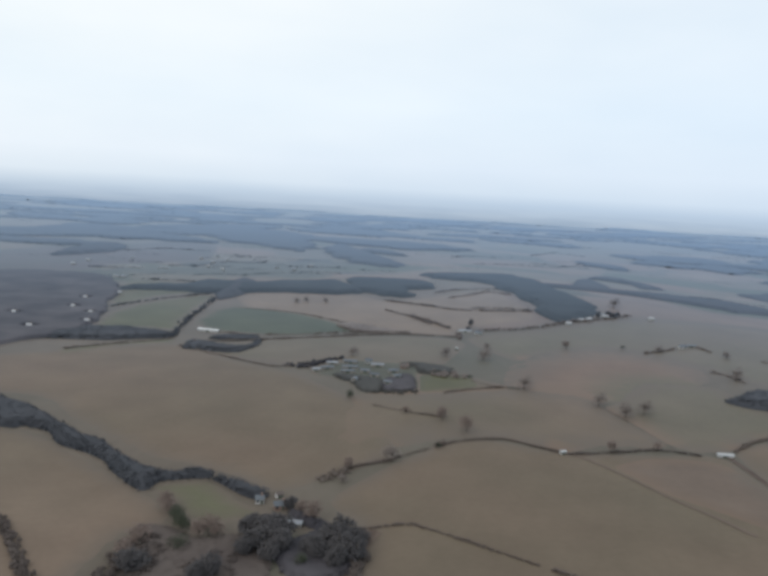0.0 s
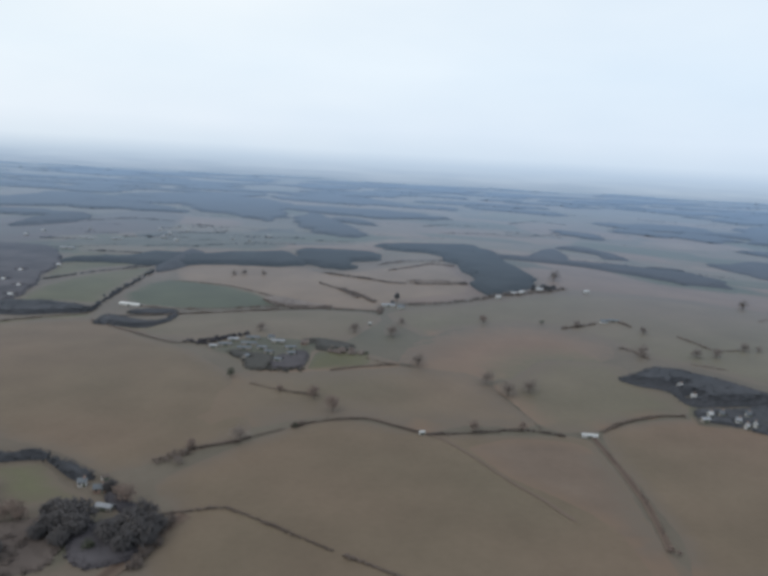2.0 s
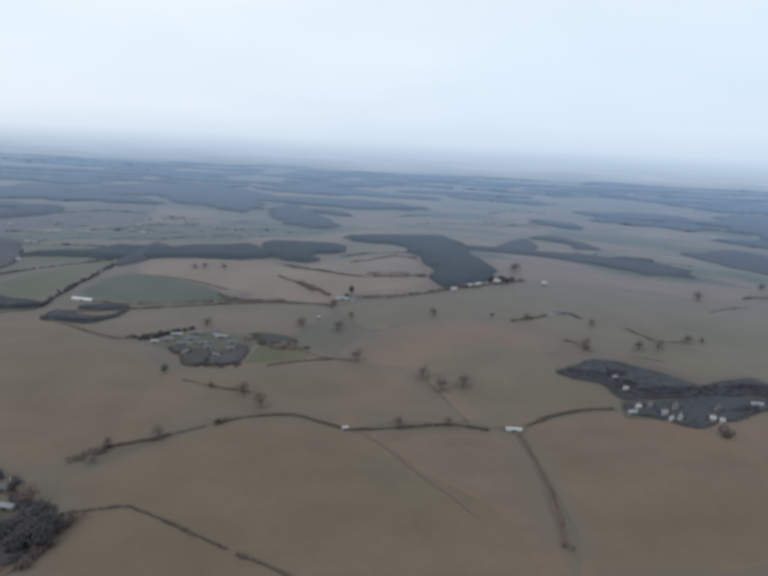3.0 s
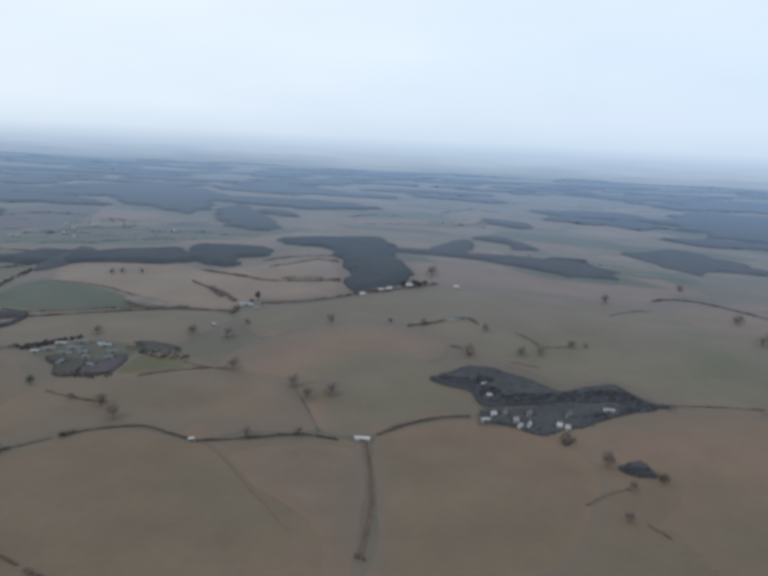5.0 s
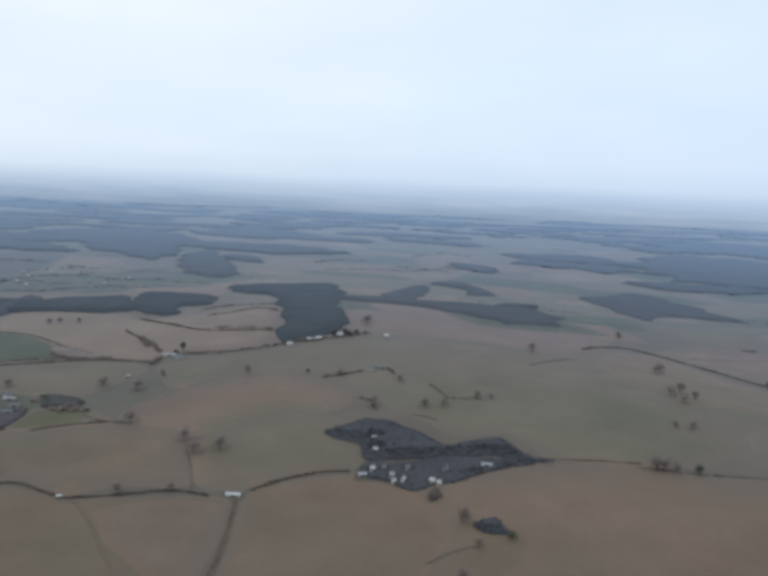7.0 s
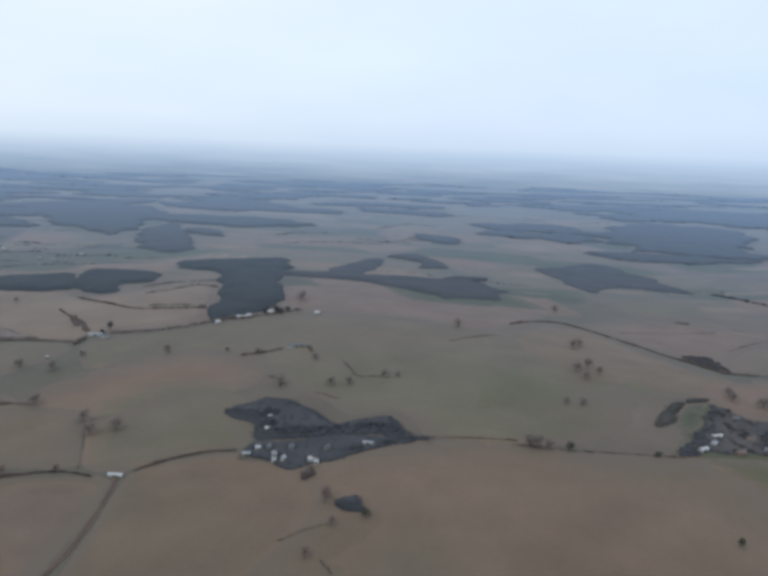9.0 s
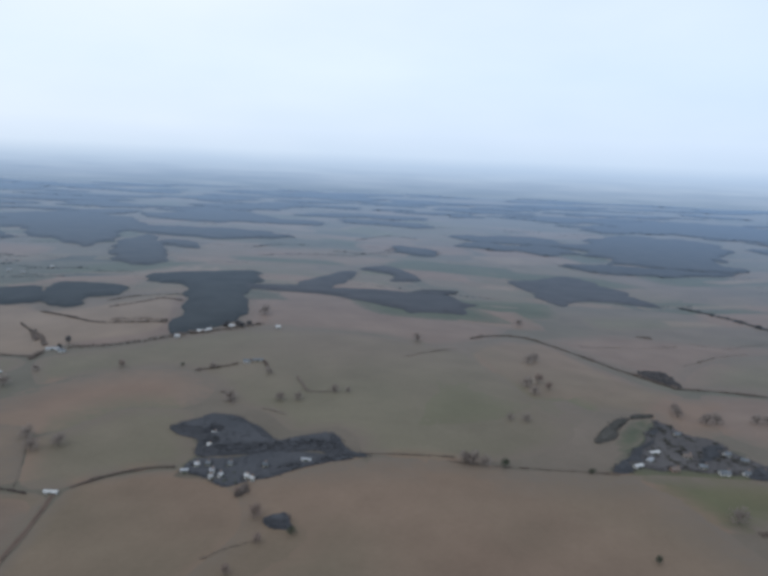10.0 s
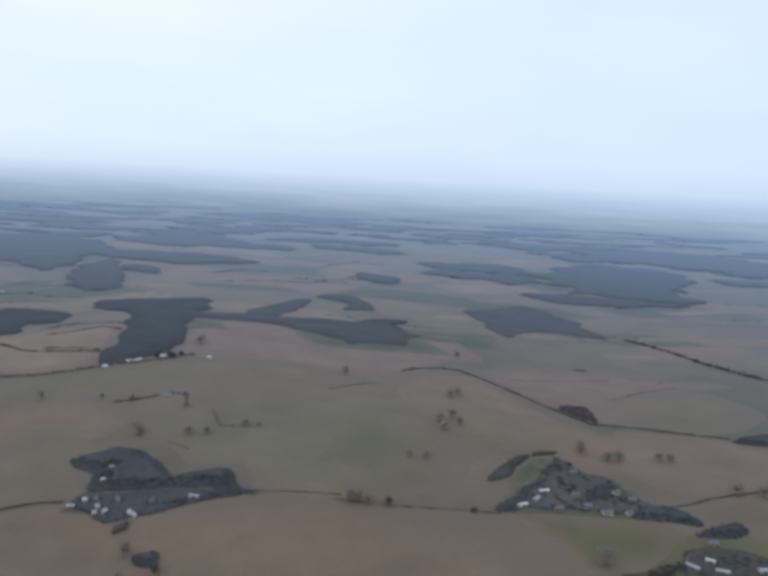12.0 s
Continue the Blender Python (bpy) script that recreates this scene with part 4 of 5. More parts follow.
wood([(-9.8, 256.3), (-2.8, 262.5), (-0.3, 247.7), (-3.5, 226.7), (-7.9, 223.4), (-5.8, 238.9)], TWIGS_RED, "thin trees along a farm lane", 3.4, 2.4, 8, solid=False)
wood([(-90, 222), (-88, 246), (-78, 252), (-72, 243), (-74, 222)], TWIGS_RED, "loose russet scrub at a field edge", 2.9, 2.6, 9, thin=0.15)
wood([(-62, 212), (-63, 232), (-52, 243), (-44, 236), (-47, 212)], TWIGS_RED, "loose brown scrub round a farmstead", 2.3, 2.9, 9, thin=0.3)
wood([(-151.4, 569.0), (-155.9, 595.1), (-137.5, 587.4), (-110.2, 574.0), (-98.4, 608.2), (-94.5, 594.7), (-101.0, 568.3), (-108.5, 552.8), (-132.7, 558.1)], TWIGS_GREY, "dark trees round a farmstead", 3.8, 2.8, 8, slope=1.7)
wood([(-142.3, 610.7), (-131.1, 622.9), (-106.4, 625.5), (-99.9, 615.2), (-117.6, 603.1)], TWIGS_GREY, "low shelter belt behind a white barn", 2.3, 2.1, 8, slope=1.5)
wood([(313.1, 331.2), (314.1, 331.9), (326.0, 334.9), (329.3, 321.5), (325.8, 321.7), (317.2, 324.7)], TWIGS_GREY, "small dark copse in a brown field", 4.6, 1.9, 8, slope=1.15)
HAMLET = [(544.6, 405.3), (565.4, 430.0), (556.5, 415.8), (601.2, 403.9), (619.3, 436.2), (626.9, 426.6), (616.6, 404.8), (587.1, 427.2), (568.2, 403.9), (590.4, 411.1), (598.3, 468.1), (629.6, 408.1)]
wood([(531, 400), (545, 403), (565, 403), (592, 405), (618, 404), (637, 397), (644, 409), (632, 431), (628, 443), (626, 460), (609, 471), (600, 483), (597, 498), (573, 463), (549, 428), (536, 408)], FARMYARD, "mauve-grey trees and gardens crowded round a hamlet", 2.0, 2.5, 8, clear=HAMLET, slope=1.5, room=4.6)
wood([(548, 410), (565, 408), (592, 409), (618, 408), (632, 405), (628, 430), (622, 450), (606, 466), (596, 490), (575, 458)], BELT, "grey-green trees standing about a hamlet", 3.2, 3.4, 8, thin=0.6, clear=HAMLET)
wood([(523.5, 394), (540, 399), (552, 410), (567, 440), (585, 466), (597, 498), (573, 458), (550, 431), (531, 406)], TWIGS_GREY, "dark trees at the edge of a hamlet", 3.4, 2.6, 8, clear=HAMLET, slope=1.6)
wood([(577, 408), (594, 416), (612, 428), (623, 442), (620, 454), (608, 447), (594, 425), (580, 412)], TWIGS_GREY, "dark trees between hamlet houses", 3.2, 2.6, 8, clear=HAMLET, slope=1.5)
wood([(527.5, 439.2), (541, 444.6), (562, 478.1), (573, 496.3), (561.6, 491), (545.7, 472.4)], BELT, "grey-green shelter belt beside a meadow", 2.4, 2.4, 8, slope=1.6)
wood([(575, 498), (593, 506), (599, 513), (580, 508)], BELT, "grey-green shelter belt beside a meadow", 2.4, 2.4, 8, slope=1.6)
wood([(616.9, 401.5), (633.7, 418.6), (654.0, 417.8), (664.6, 397.6), (659.6, 393.3), (635.9, 399.3)], TWIGS_GREY, "dark trees at a hamlet's edge", 3.8, 2.6, 8, slope=1.7)
wood([(651.2, 379.5), (659.3, 386.9), (685.8, 399.6), (690.2, 389.7), (675.4, 379.8)], TWIGS_GREY, "dark copse between meadows", 3.8, 2.8, 8, slope=1.7)
wood([(784.5, 579.2), (796.1, 592.5), (829.8, 603.2), (901.0, 614.0), (872.4, 571.8), (810.9, 570.8)], TWIGS_GREY, "dark wood at the end of a hedge", 4.8, 3.2, 8, slope=1.8)
FARM = [(643.1, 347.9), (629.1, 340.5), (644.5, 336.4), (670.8, 338.9), (655.7, 369.5)]
wood([(627.1, 345.6), (640.3, 360.6), (667.1, 364.4), (682.7, 354.9), (720.5, 350.8), (669.0, 299.2), (617.4, 297.3)], BELT, "grey-green scrub among farm buildings", 1.5, 2.4, 8, clear=FARM, slope=1.5, room=4.0)
wood([(627.1, 345.6), (639.0, 358.4), (664.6, 360.5), (679.3, 349.9), (720.5, 350.8), (669.0, 299.2), (617.4, 297.3)], FARMYARD, "grey-green trees among farm buildings", 3.2, 3.4, 9, thin=0.6, clear=FARM)
wood([(596.0, 327.6), (608.1, 336.6), (627.1, 346.2), (624.5, 340.1), (600.5, 318.5)], BELT, "scrubby trees in a hedgerow", 3.0, 2.4, 9, thin=0.15)
wood([(640, 652), (648, 668), (664, 680), (678, 676), (674, 640), (666, 608), (652, 625)], FARMYARD, "clump of trees along a hedge", 2.4, 2.6, 8, thin=0.3)
wood([(-89, 256), (-82, 261), (-64, 253), (-48, 256), (-40, 244), (-33, 224), (-53, 216), (-76, 216)], TWIGS_RED, "low pinkish-brown scrub round a farmstead", 1.3, 2.2, 8, slope=1.6)
wood([(-36, 261), (-30, 255), (-22, 262), (-14, 262), (-5, 258), (-3, 244), (-7, 231), (-18, 226), (-30, 231), (-36, 243)], HEATH, "low grey scrub under farmyard trees", 2.2, 2.2, 8, slope=1.3, clear=[(-29.7, 266.3)])
wood([(-34, 275), (-27, 268), (-20, 263), (-16, 266), (-24, 273), (-32, 279)], HEATH, "grey trees in a row behind farm sheds", 3.0, 2.2, 8, slope=1.3)
# trees round the middle hamlet
wood([(27, 511), (30, 497), (48, 498), (56, 508), (50, 517), (34, 525), (17, 525)], BELT, "dark trees at the edge of a hamlet", 2.6, 2.6, 8, slope=1.6)
wood([(-10.3, 446.3), (-1.4, 448.8), (24.6, 453.1), (25.0, 444.4), (-0.7, 442.2)], BELT, "dark hedge of trees along a hamlet", 1.5, 2.1, 8, thin=0.2)
wood([(-29, 486), (-14, 459), (-8.6, 446), (4.5, 447), (3.4, 476), (-10, 482)], BELT, "grey-green garden trees in a hamlet", 1.7, 2.4, 8, clear=[(-14.0, 470.0)], slope=1.5, room=4.0)
wood([(6, 449), (24, 452), (27, 478), (21, 492), (7, 478)], HEATH, "mauve-brown garden trees in a hamlet", 1.7, 2.4, 8, clear=[(13.9, 482.0), (8.0, 465.0)], slope=1.5, room=4.0)
wood([(-70, 509), (-52, 503), (-44, 507), (-26, 532), (-22, 542), (-37, 529), (-56, 514)], HEATH, "bare trees behind hamlet roofs", 2.4, 2.4, 9, thin=0.15)
wood([(36.7, 489.3), (41.6, 499.4), (62.1, 500.0), (65.2, 489.4), (45.1, 487.3)], TWIGS, "garden trees at a hamlet's edge", 3.2, 3.2, 8, thin=0.3)
# trees at the hamlet under the dark wood
COTTAGES = [(264.1, 405.2), (258.1, 397.5), (275.4, 394.8), (276.0, 386.2), (281.5, 388.0), (285.0, 404.0), (298.0, 384.2), (301.5, 380.6), (307.0, 399.2), (332.2, 404.8), (271.0, 406.0)]
wood([(256, 402), (272, 388), (287.2, 375.4), (300, 381.2), (318.8, 388.1), (345.3, 402.8), (362, 408), (336.0, 416.6), (313.8, 421.4), (298.0, 418.5), (278.7, 414.1), (262, 416)], TWIGS_GREY, "low dark garden trees and shrubs between cottages", 1.5, 2.2, 8, clear=COTTAGES, slope=1.5, room=3.4)
wood([(284, 392), (292, 396), (296, 384), (289, 376), (281, 381)], EVERGREEN, "dark green garden trees in a hamlet", 2.4, 2.4, 8, thin=0.4, clear=COTTAGES)
wood([(312, 394), (322, 404), (342, 411), (362, 409), (345, 402), (328, 396)], TWIGS_GREY, "dark trees round a white barn", 3.0, 2.4, 8, clear=[(332.2, 404.8)], slope=1.5)
wood([(295.9, 372.7), (299.0, 375.3), (300.1, 365.9), (295.1, 360.2)], TWIGS_RED, "russet bush at a field corner", 2.7, 1.9, 8)

# hedges
hedge([(-6.5, 264.9), (3.9, 268.2), (16.8, 271.4), (38.6, 258.4), (60.1, 244.7)])
hedge([(65.0, 241.1), (74.2, 236.2), (83.2, 230.1), (96.7, 220.0)])
hedge([(-23.0, 309.5), (-14.4, 318.0), (-11.6, 323.5)], "thick bushy hedge at a field corner", 3.5, 4.3)
hedge([(-11.6, 323.5), (-2.1, 329.9), (8.3, 335.1)], height=2.1)
hedge([(8.0, 336.2), (15.8, 343.5), (27.3, 353.0)], height=1.6)
hedge([(31.4, 357.4), (35.9, 360.7)], "bushy end of a hedge", 3.2, 2.7)
hedge([(34.7, 360.5), (48.7, 368.9), (68.9, 374.9), (84.9, 367.7), (96.6, 362.4)], height=2.0)
hedge([(100.4, 360.7), (123.6, 368.0), (153.2, 377.4), (173.4, 372.3)], height=1.9, label="brown thorn hedge with a few trees", material=TWIGS_RED)
hedge([(195.8, 380.5), (209.4, 393.1), (220.9, 400.1), (235.5, 405.6), (250.0, 406.4)], height=2.2, width=1.9)
for row, tall, wide in (
    ([(5.1, 812.5), (52.5, 780.4), (89.8, 757.0), (161.1, 760.5)], 2.4, 2.2), ([(79.1, 827.3), (107.6, 850.1), (130.8, 873.5), (155.1, 860.2)], 2.4, 2.6),
    ([(98.5, 769.0), (130.0, 772.0), (160.7, 768.0)], 1.8, 1.8), ([(8.1, 757.2), (31.0, 725.9), (36.0, 718.0)], 2.2, 2.0), ([(66.3, 862.0), (97.8, 888.0), (150.6, 900.0)], 2.2, 2.4)):
    hedge(row, "ragged hedge between tan stubble fields", tall, wide, 0.9, TWIGS_RED, 7, 0.55)
hedge([(33.0, 723.4), (47.3, 706.7), (66.2, 671.7)], "thick hedge by a farm", 3.2, 3.7)
hedge([(71.3, 624.7), (73.1, 647.9)], "thick hedge by a farm", 3.2, 3.2)
hedge([(-152.4, 593.7), (-100.1, 608.8), (-45.1, 625.6), (13.9, 640.4), (71.6, 633.5)], height=2.1)
wood([(-37.2, 676.0), (-21.1, 682.7), (9.4, 656.3), (29.7, 646.3), (-8.9, 644.2)], TWIGS, "scrubby corner of a field", 2.7, 2.6, 8)
hedge([(92.5, 663.6), (123.2, 671.3), (149.6, 684.6), (181.4, 710.3)], "lane lined with dark bare trees", 3.5, 4.3, 1.7)
hedge([(181.2, 714.1), (200.7, 720.5), (235.9, 742.0), (262.7, 762.5)], "lane lined with dark bare trees", 3.5, 4.3, 1.7)
hedge([(224.7, 602.8), (244.0, 612.1), (257.5, 622.5)], "low bushes beside a farm track", 2.2, 3.4, ragged=0.5)
hedge([(267.2, 634.5), (280.0, 630.6), (284.7, 614.9)], "low bushes beside a farm", 2.4, 3.2)
hedge([(313.8, 585.0), (320.2, 564.5), (324.5, 546.3), (335.0, 541.7), (347.2, 545.2)], "curved hedge in a pasture", 1.6, 1.6, ragged=0.6, material=TWIGS)
hedge([(255.7, 547.2), (264.4, 538.6), (268.1, 520.4)], "low dark bushes in a pasture", 2.2, 3.2, material=TWIGS, ragged=0.5)
hedge([(293.3, 506.7), (301.4, 501.6), (311.8, 491.8)], height=1.5, material=TWIGS, ragged=0.6)
hedge([(414.8, 655.0), (440.3, 676.5), (470.6, 694.3)], height=1.4, material=TWIGS, ragged=0.6)
hedge([(493.9, 756.9), (525.5, 789.5), (564.6, 798.0), (597.6, 744.8), (627.9, 671.8), (641.5, 649.1)], "long dark hedge over a hillside", 2.9, 3.2, 1.2)
hedge([(641.5, 649.1), (652.0, 626.0), (663.0, 609.8)], "bushy stretch of a long hedge", 3.7, 4.8, 1.2)
hedge([(663.0, 609.8), (706.5, 612.1), (750.0, 602.8), (787.2, 592.3)], "long dark hedge over a hillside", 2.7, 2.7, 1.2)
hedge([(621.9, 777.7), (687.3, 798.7), (754.7, 816.7)], height=1.5, width=1.3, gap=1.5, ragged=0.8, material=TWIGS)
hedge([(725.3, 863.7), (739.4, 858.2)], height=2.7, width=3.2)
hedge([(722.2, 723.0), (774.1, 764.3), (825.2, 784.7)], height=1.5, width=1.3, gap=1.5, ragged=0.8, material=TWIGS)
hedge([(780.2, 833.3), (814.0, 811.7), (888.7, 835.8)], height=1.5, width=1.3, gap=1.5, ragged=0.8, material=TWIGS)
hedge([(421.1, 400.0), (454.8, 393.3), (485.9, 392.3), (527.1, 392.4)], "thin low hedge with gaps", 1.2, 1.1, ragged=0.6)
hedge([(584.0, 327.9), (600.1, 331.7), (620.1, 342.2), (652.1, 366.6)], "dark bushy hedge round a meadow", 2.7, 2.7)
hedge([(624.9, 413.1), (665.3, 426.2), (694.6, 441.8), (745.1, 460.3)], "thin brown hedge beside a field", 1.4, 1.3, material=TWIGS_RED)
hedge([(-139.8, 260.8), (-127.2, 242.8), (-111.6, 220.8)], "thick dark hedge at a field edge", 3.2, 3.7, material=TWIGS_RED)
hedge([(-236.4, 544.8), (-212.2, 569.6), (-171.3, 602.5)], height=2.1)
hedge([(-158.5, 577.8), (-118.0, 544.3), (-72.1, 507.7), (-45.4, 518.9)], height=1.9, label="hedge along a hamlet lane", material=TWIGS, ragged=0.5)
hedge([(-270.9, 736.6), (-235.8, 794.1), (-192.7, 838.4)], height=2.7, gap=1.4, material=TWIGS_GREY)
hedge([(-172.4, 606.6), (-180.9, 686.1), (-181.0, 765.0), (-181.9, 815.1)], "winding lane lined with dark trees", 3.7, 5.4, 1.7, TWIGS_GREY)
hedge([(-148.4, 645.0), (-98.2, 630.9), (-4.5, 650.1), (26.1, 643.2)], height=2.4, gap=1.3)
hedge([(-144.7, 763.7), (-85.8, 743.2), (-33.3, 695.5), (-4.6, 654.6)], height=1.6, gap=1.3)
hedge([(37.9, 711.7), (50.9, 689.4)], height=2.7, width=3.2)
hedge([(-297, 919), (-255, 922), (-197, 911)], height=2.7, gap=1.5, material=TWIGS_GREY)
hedge([(43.3, 451.2), (60.8, 462.8), (84.1, 474.3)], "hedge at the edge of a paddock", 1.9, 1.6)
hedge([(64.9, 483.3), (77.7, 476.0), (93.8, 473.5)], height=1.3)
hedge([(-1.3, 417.8), (16.5, 409.1), (39.1, 403.3)], "thin row of thorn bushes", 1.4, 1.6, ragged=0.5)
hedge([(287.7, 296.4), (298.8, 304.9), (312.0, 311.2)], "faint low scrub in a field", 0.9, 1.8, ragged=0.6, material=HEDGE)
hedge([(308.3, 277.6), (311.9, 272.9), (314.0, 267.2)], "short low hedge in a stubble field", 1.4, 1.6)
hedge([(369.0, 412.7), (400.3, 409.1), (425.4, 405.6)], "thin low hedge with gaps", 1.1, 1.1, ragged=0.6)

hedge([(190.4, 352.0), (192.2, 325.0), (191.8, 298.0), (189.8, 276.0), (187.0, 256.0)], "low brown weeds along a field track", 0.9, 1.6, 0.9, TWIGS_RED, 6, 0.6)
tree("red", (185.4, 254.5), 0.4)
tree("red", (188.0, 253.0), 0.3)

hedge([(143.5, 447.0), (154.5, 412.3), (163.2, 380.5)], "thin low hedge between fields", 0.8, 1.3, 1.2, HEDGE, 7, 0.6)

# single trees
tree("oak", (98.8, 474.9), 1.15)
tree("red", (38.1, 398.2), 1.1)
tree("red", (49.9, 382.4), 1.25)
tree("red", (17.5, 405.9), 0.6)
tree("green", (-15.0, 428.3), 0.85)
tree("oak", (53.1, 556.5), 1.0)
tree("oak", (81.7, 549.4), 1.2)
tree("oak", (90.6, 591.4), 0.7)
tree("oak", (-18.2, 550.5), 0.9)
tree("bush", (64.3, 491.7), 0.9)
tree("oak", (141.7, 449.8), 1.2)
tree("oak", (152.4, 430.7), 1.15)
tree("oak", (166.8, 439.2), 1.2)
tree("oak", (8.3, 336.8), 1.0)
tree("red", (-11.0, 323.6), 0.8)
tree("red", (124.5, 369.5), 0.9)
tree("red", (151.9, 377.2), 0.7)
tree("bush", (32.9, 356.4), 0.9)
tree("red", (159.2, 607.0), 1.0)
tree("bush", (209.3, 614.7), 1.1)
tree("oak", (289.2, 593.6), 0.8)
tree("oak", (265.1, 526.4), 1.2)
tree("oak", (304.7, 525.2), 0.9)
tree("oak", (318.6, 524.4), 0.9)
tree("oak", (347.0, 541.1), 0.9)
tree("oak", (357.6, 540.6), 0.6)
tree("red", (308.3, 334.2), 1.15)
tree("green", (329.5, 315.1), 0.75)
tree("red", (312.4, 308.8), 0.8)
tree("red", (301.1, 281.8), 0.75)
tree("red", (294.8, 364.5), 0.6)
tree("oak", (431.6, 397.2), 1.1)
tree("oak", (509.9, 565.5), 1.15)
tree("oak", (511.7, 544.2), 1.0)
tree("oak", (476.0, 476.5), 0.7)
tree("oak", (533.0, 655.0), 1.2)
tree("oak", (575.5, 879.2), 1.2)
tree("oak", (431.2, 722.3), 1.2)
tree("oak", (261.4, 808.2), 1.5)
tree("tall", (86.8, 676.3), 1.0)
tree("oak", (237.5, 608.5), 0.8)
tree("oak", (435.9, 396.9), 1.15)
tree("oak", (443.2, 395.2), 0.8)
tree("green", (455.1, 393.3), 0.9)
tree("bush", (510.6, 392.7), 1.0)
tree("oak", (487.8, 475.3), 0.8)
tree("oak", (543.0, 667.5), 1.1)
tree("red", (523.5, 579.2), 1.2)
tree("red", (527.9, 558.8), 1.0)
tree("oak", (638.2, 504.1), 1.2)
tree("oak", (648.1, 506.3), 1.1)
tree("oak", (685.6, 516.3), 1.0)
tree("oak", (695.7, 515.9), 1.0)
tree("green", (512.1, 295.2), 0.7)
tree("oak", (576.7, 340.1), 1.25)
tree("oak", (619.6, 514.1), 1.1)
tree("oak", (715.6, 450.2), 1.2)
tree("oak", (735.2, 448.7), 1.2)
tree("oak", (623.6, 528.0), 1.0)
tree("bush", (508.8, 390.9), 1.0)
tree("oak", (-89.6, 797.8), 0.8)
tree("oak", (-79.6, 804.1), 0.8)
tree("oak", (-57.8, 801.9), 0.7)
tree("oak", (-13.1, 308.6), 0.5)

# trees round the farmstead
for kind, at, size in (
    ("red", (-81.5, 277.0), 0.75), ("red", (-79.0, 272.0), 0.7), ("green", (-75.5, 266.0), 0.75), ("green", (-72.5, 262.0), 0.8), ("green", (-70.0, 258.0), 0.75),
    ("red", (-63.5, 254.5), 0.7), ("red", (-60.0, 255.5), 0.85), ("red", (-56.5, 254.5), 0.6), ("bush", (-69.2, 245.2), 1.4), ("red", (-82.0, 245.0), 0.9), ("red", (-84.5, 233.0), 0.9), ("grey", (-79.0, 228.0), 1.0),
    ("dark", (-44.5, 255.0), 0.85), ("dark", (-39.5, 252.0), 1.05), ("dark", (-34.5, 252.5), 1.1), ("dark", (-40.0, 245.0), 0.9), ("dark", (-33.5, 245.5), 0.9), ("grey", (-36.0, 239.5), 0.8), ("grey", (-45.0, 243.0), 0.8),
    ("grey", (-18.5, 242.0), 0.95), ("grey", (-16.5, 251.0), 1.0), ("grey", (-10.5, 254.0), 1.1), ("grey", (-6.0, 250.0), 1.0), ("grey", (-12.0, 246.0), 1.1), ("grey", (-6.5, 240.5), 1.0), ("grey", (-12.0, 237.0), 0.9),
    ("green", (-24.0, 236.0), 0.6), ("grey", (-22.5, 246.0), 0.7), ("red", (-23.5, 271.0), 0.9), ("red", (-28.5, 277.0), 0.6), ("grey", (-33.0, 281.0), 0.6), ("grey", (-54.1, 227.0), 0.9), ("grey", (-57.5, 224.0), 0.8)):
    tree(kind, at, 1.3 * size)

for kind, at, size in (("dark", (238.0, 752.0), 0.8), ("dark", (243.5, 748.5), 0.7), ("grey", (228.0, 752.5), 0.8), ("grey", (250.0, 757.0), 0.7), ("dark", (226.0, 746.0), 0.6), ("grey", (83.5, 664.0), 0.6)):
    tree(kind, at, size)

# thin tree lines round the far villages
hedge([(-247, 977), (-216, 998), (-182, 994)], "bare tree line along a far village lane", 2.1, 2.1, 1.4, TWIGS_GREY, 6, 0.6)
hedge([(-183, 999), (-134, 1036), (-79, 1038)], "bare tree line along a far village lane", 2.1, 2.1, 1.4, TWIGS_GREY, 6, 0.6)
hedge([(-401, 919), (-334, 936), (-273, 988)], "bare tree line along far farmyards", 2.1, 2.7, 1.4, TWIGS_GREY, 6, 0.6)
hedge([(-439, 1257), (-383, 1325), (-301, 1313)], "thin far tree line beyond a village", 2.7, 3.2, 1.6, TWIGS_GREY, 6, 0.6)
hedge([(-270, 1067), (-251, 1124), (-227, 1158)], "bare tree line in a far village", 2.1, 2.1, 1.4, TWIGS_GREY, 6, 0.6)

# short broken tree rows between the far houses
rng_lane = np.random.default_rng(23)
for _ in range(20):
    fx, fy = rng_lane.uniform(-470, -70), rng_lane.uniform(950, 1330)
    a, turn_ = rng_lane.uniform(10, 34), rng_lane.uniform(-0.4, 0.4)
    dx, dy = a * math.cos(turn_), a * math.sin(turn_)
    hedge([(fx - dx, fy - dy), (fx, fy + rng_lane.uniform(-5, 5)), (fx + dx, fy + dy)], "broken tree row among far village gardens", rng_lane.uniform(1.6, 2.8), rng_lane.uniform(2, 5), 1.6, TWIGS_GREY, 6, 0.6)
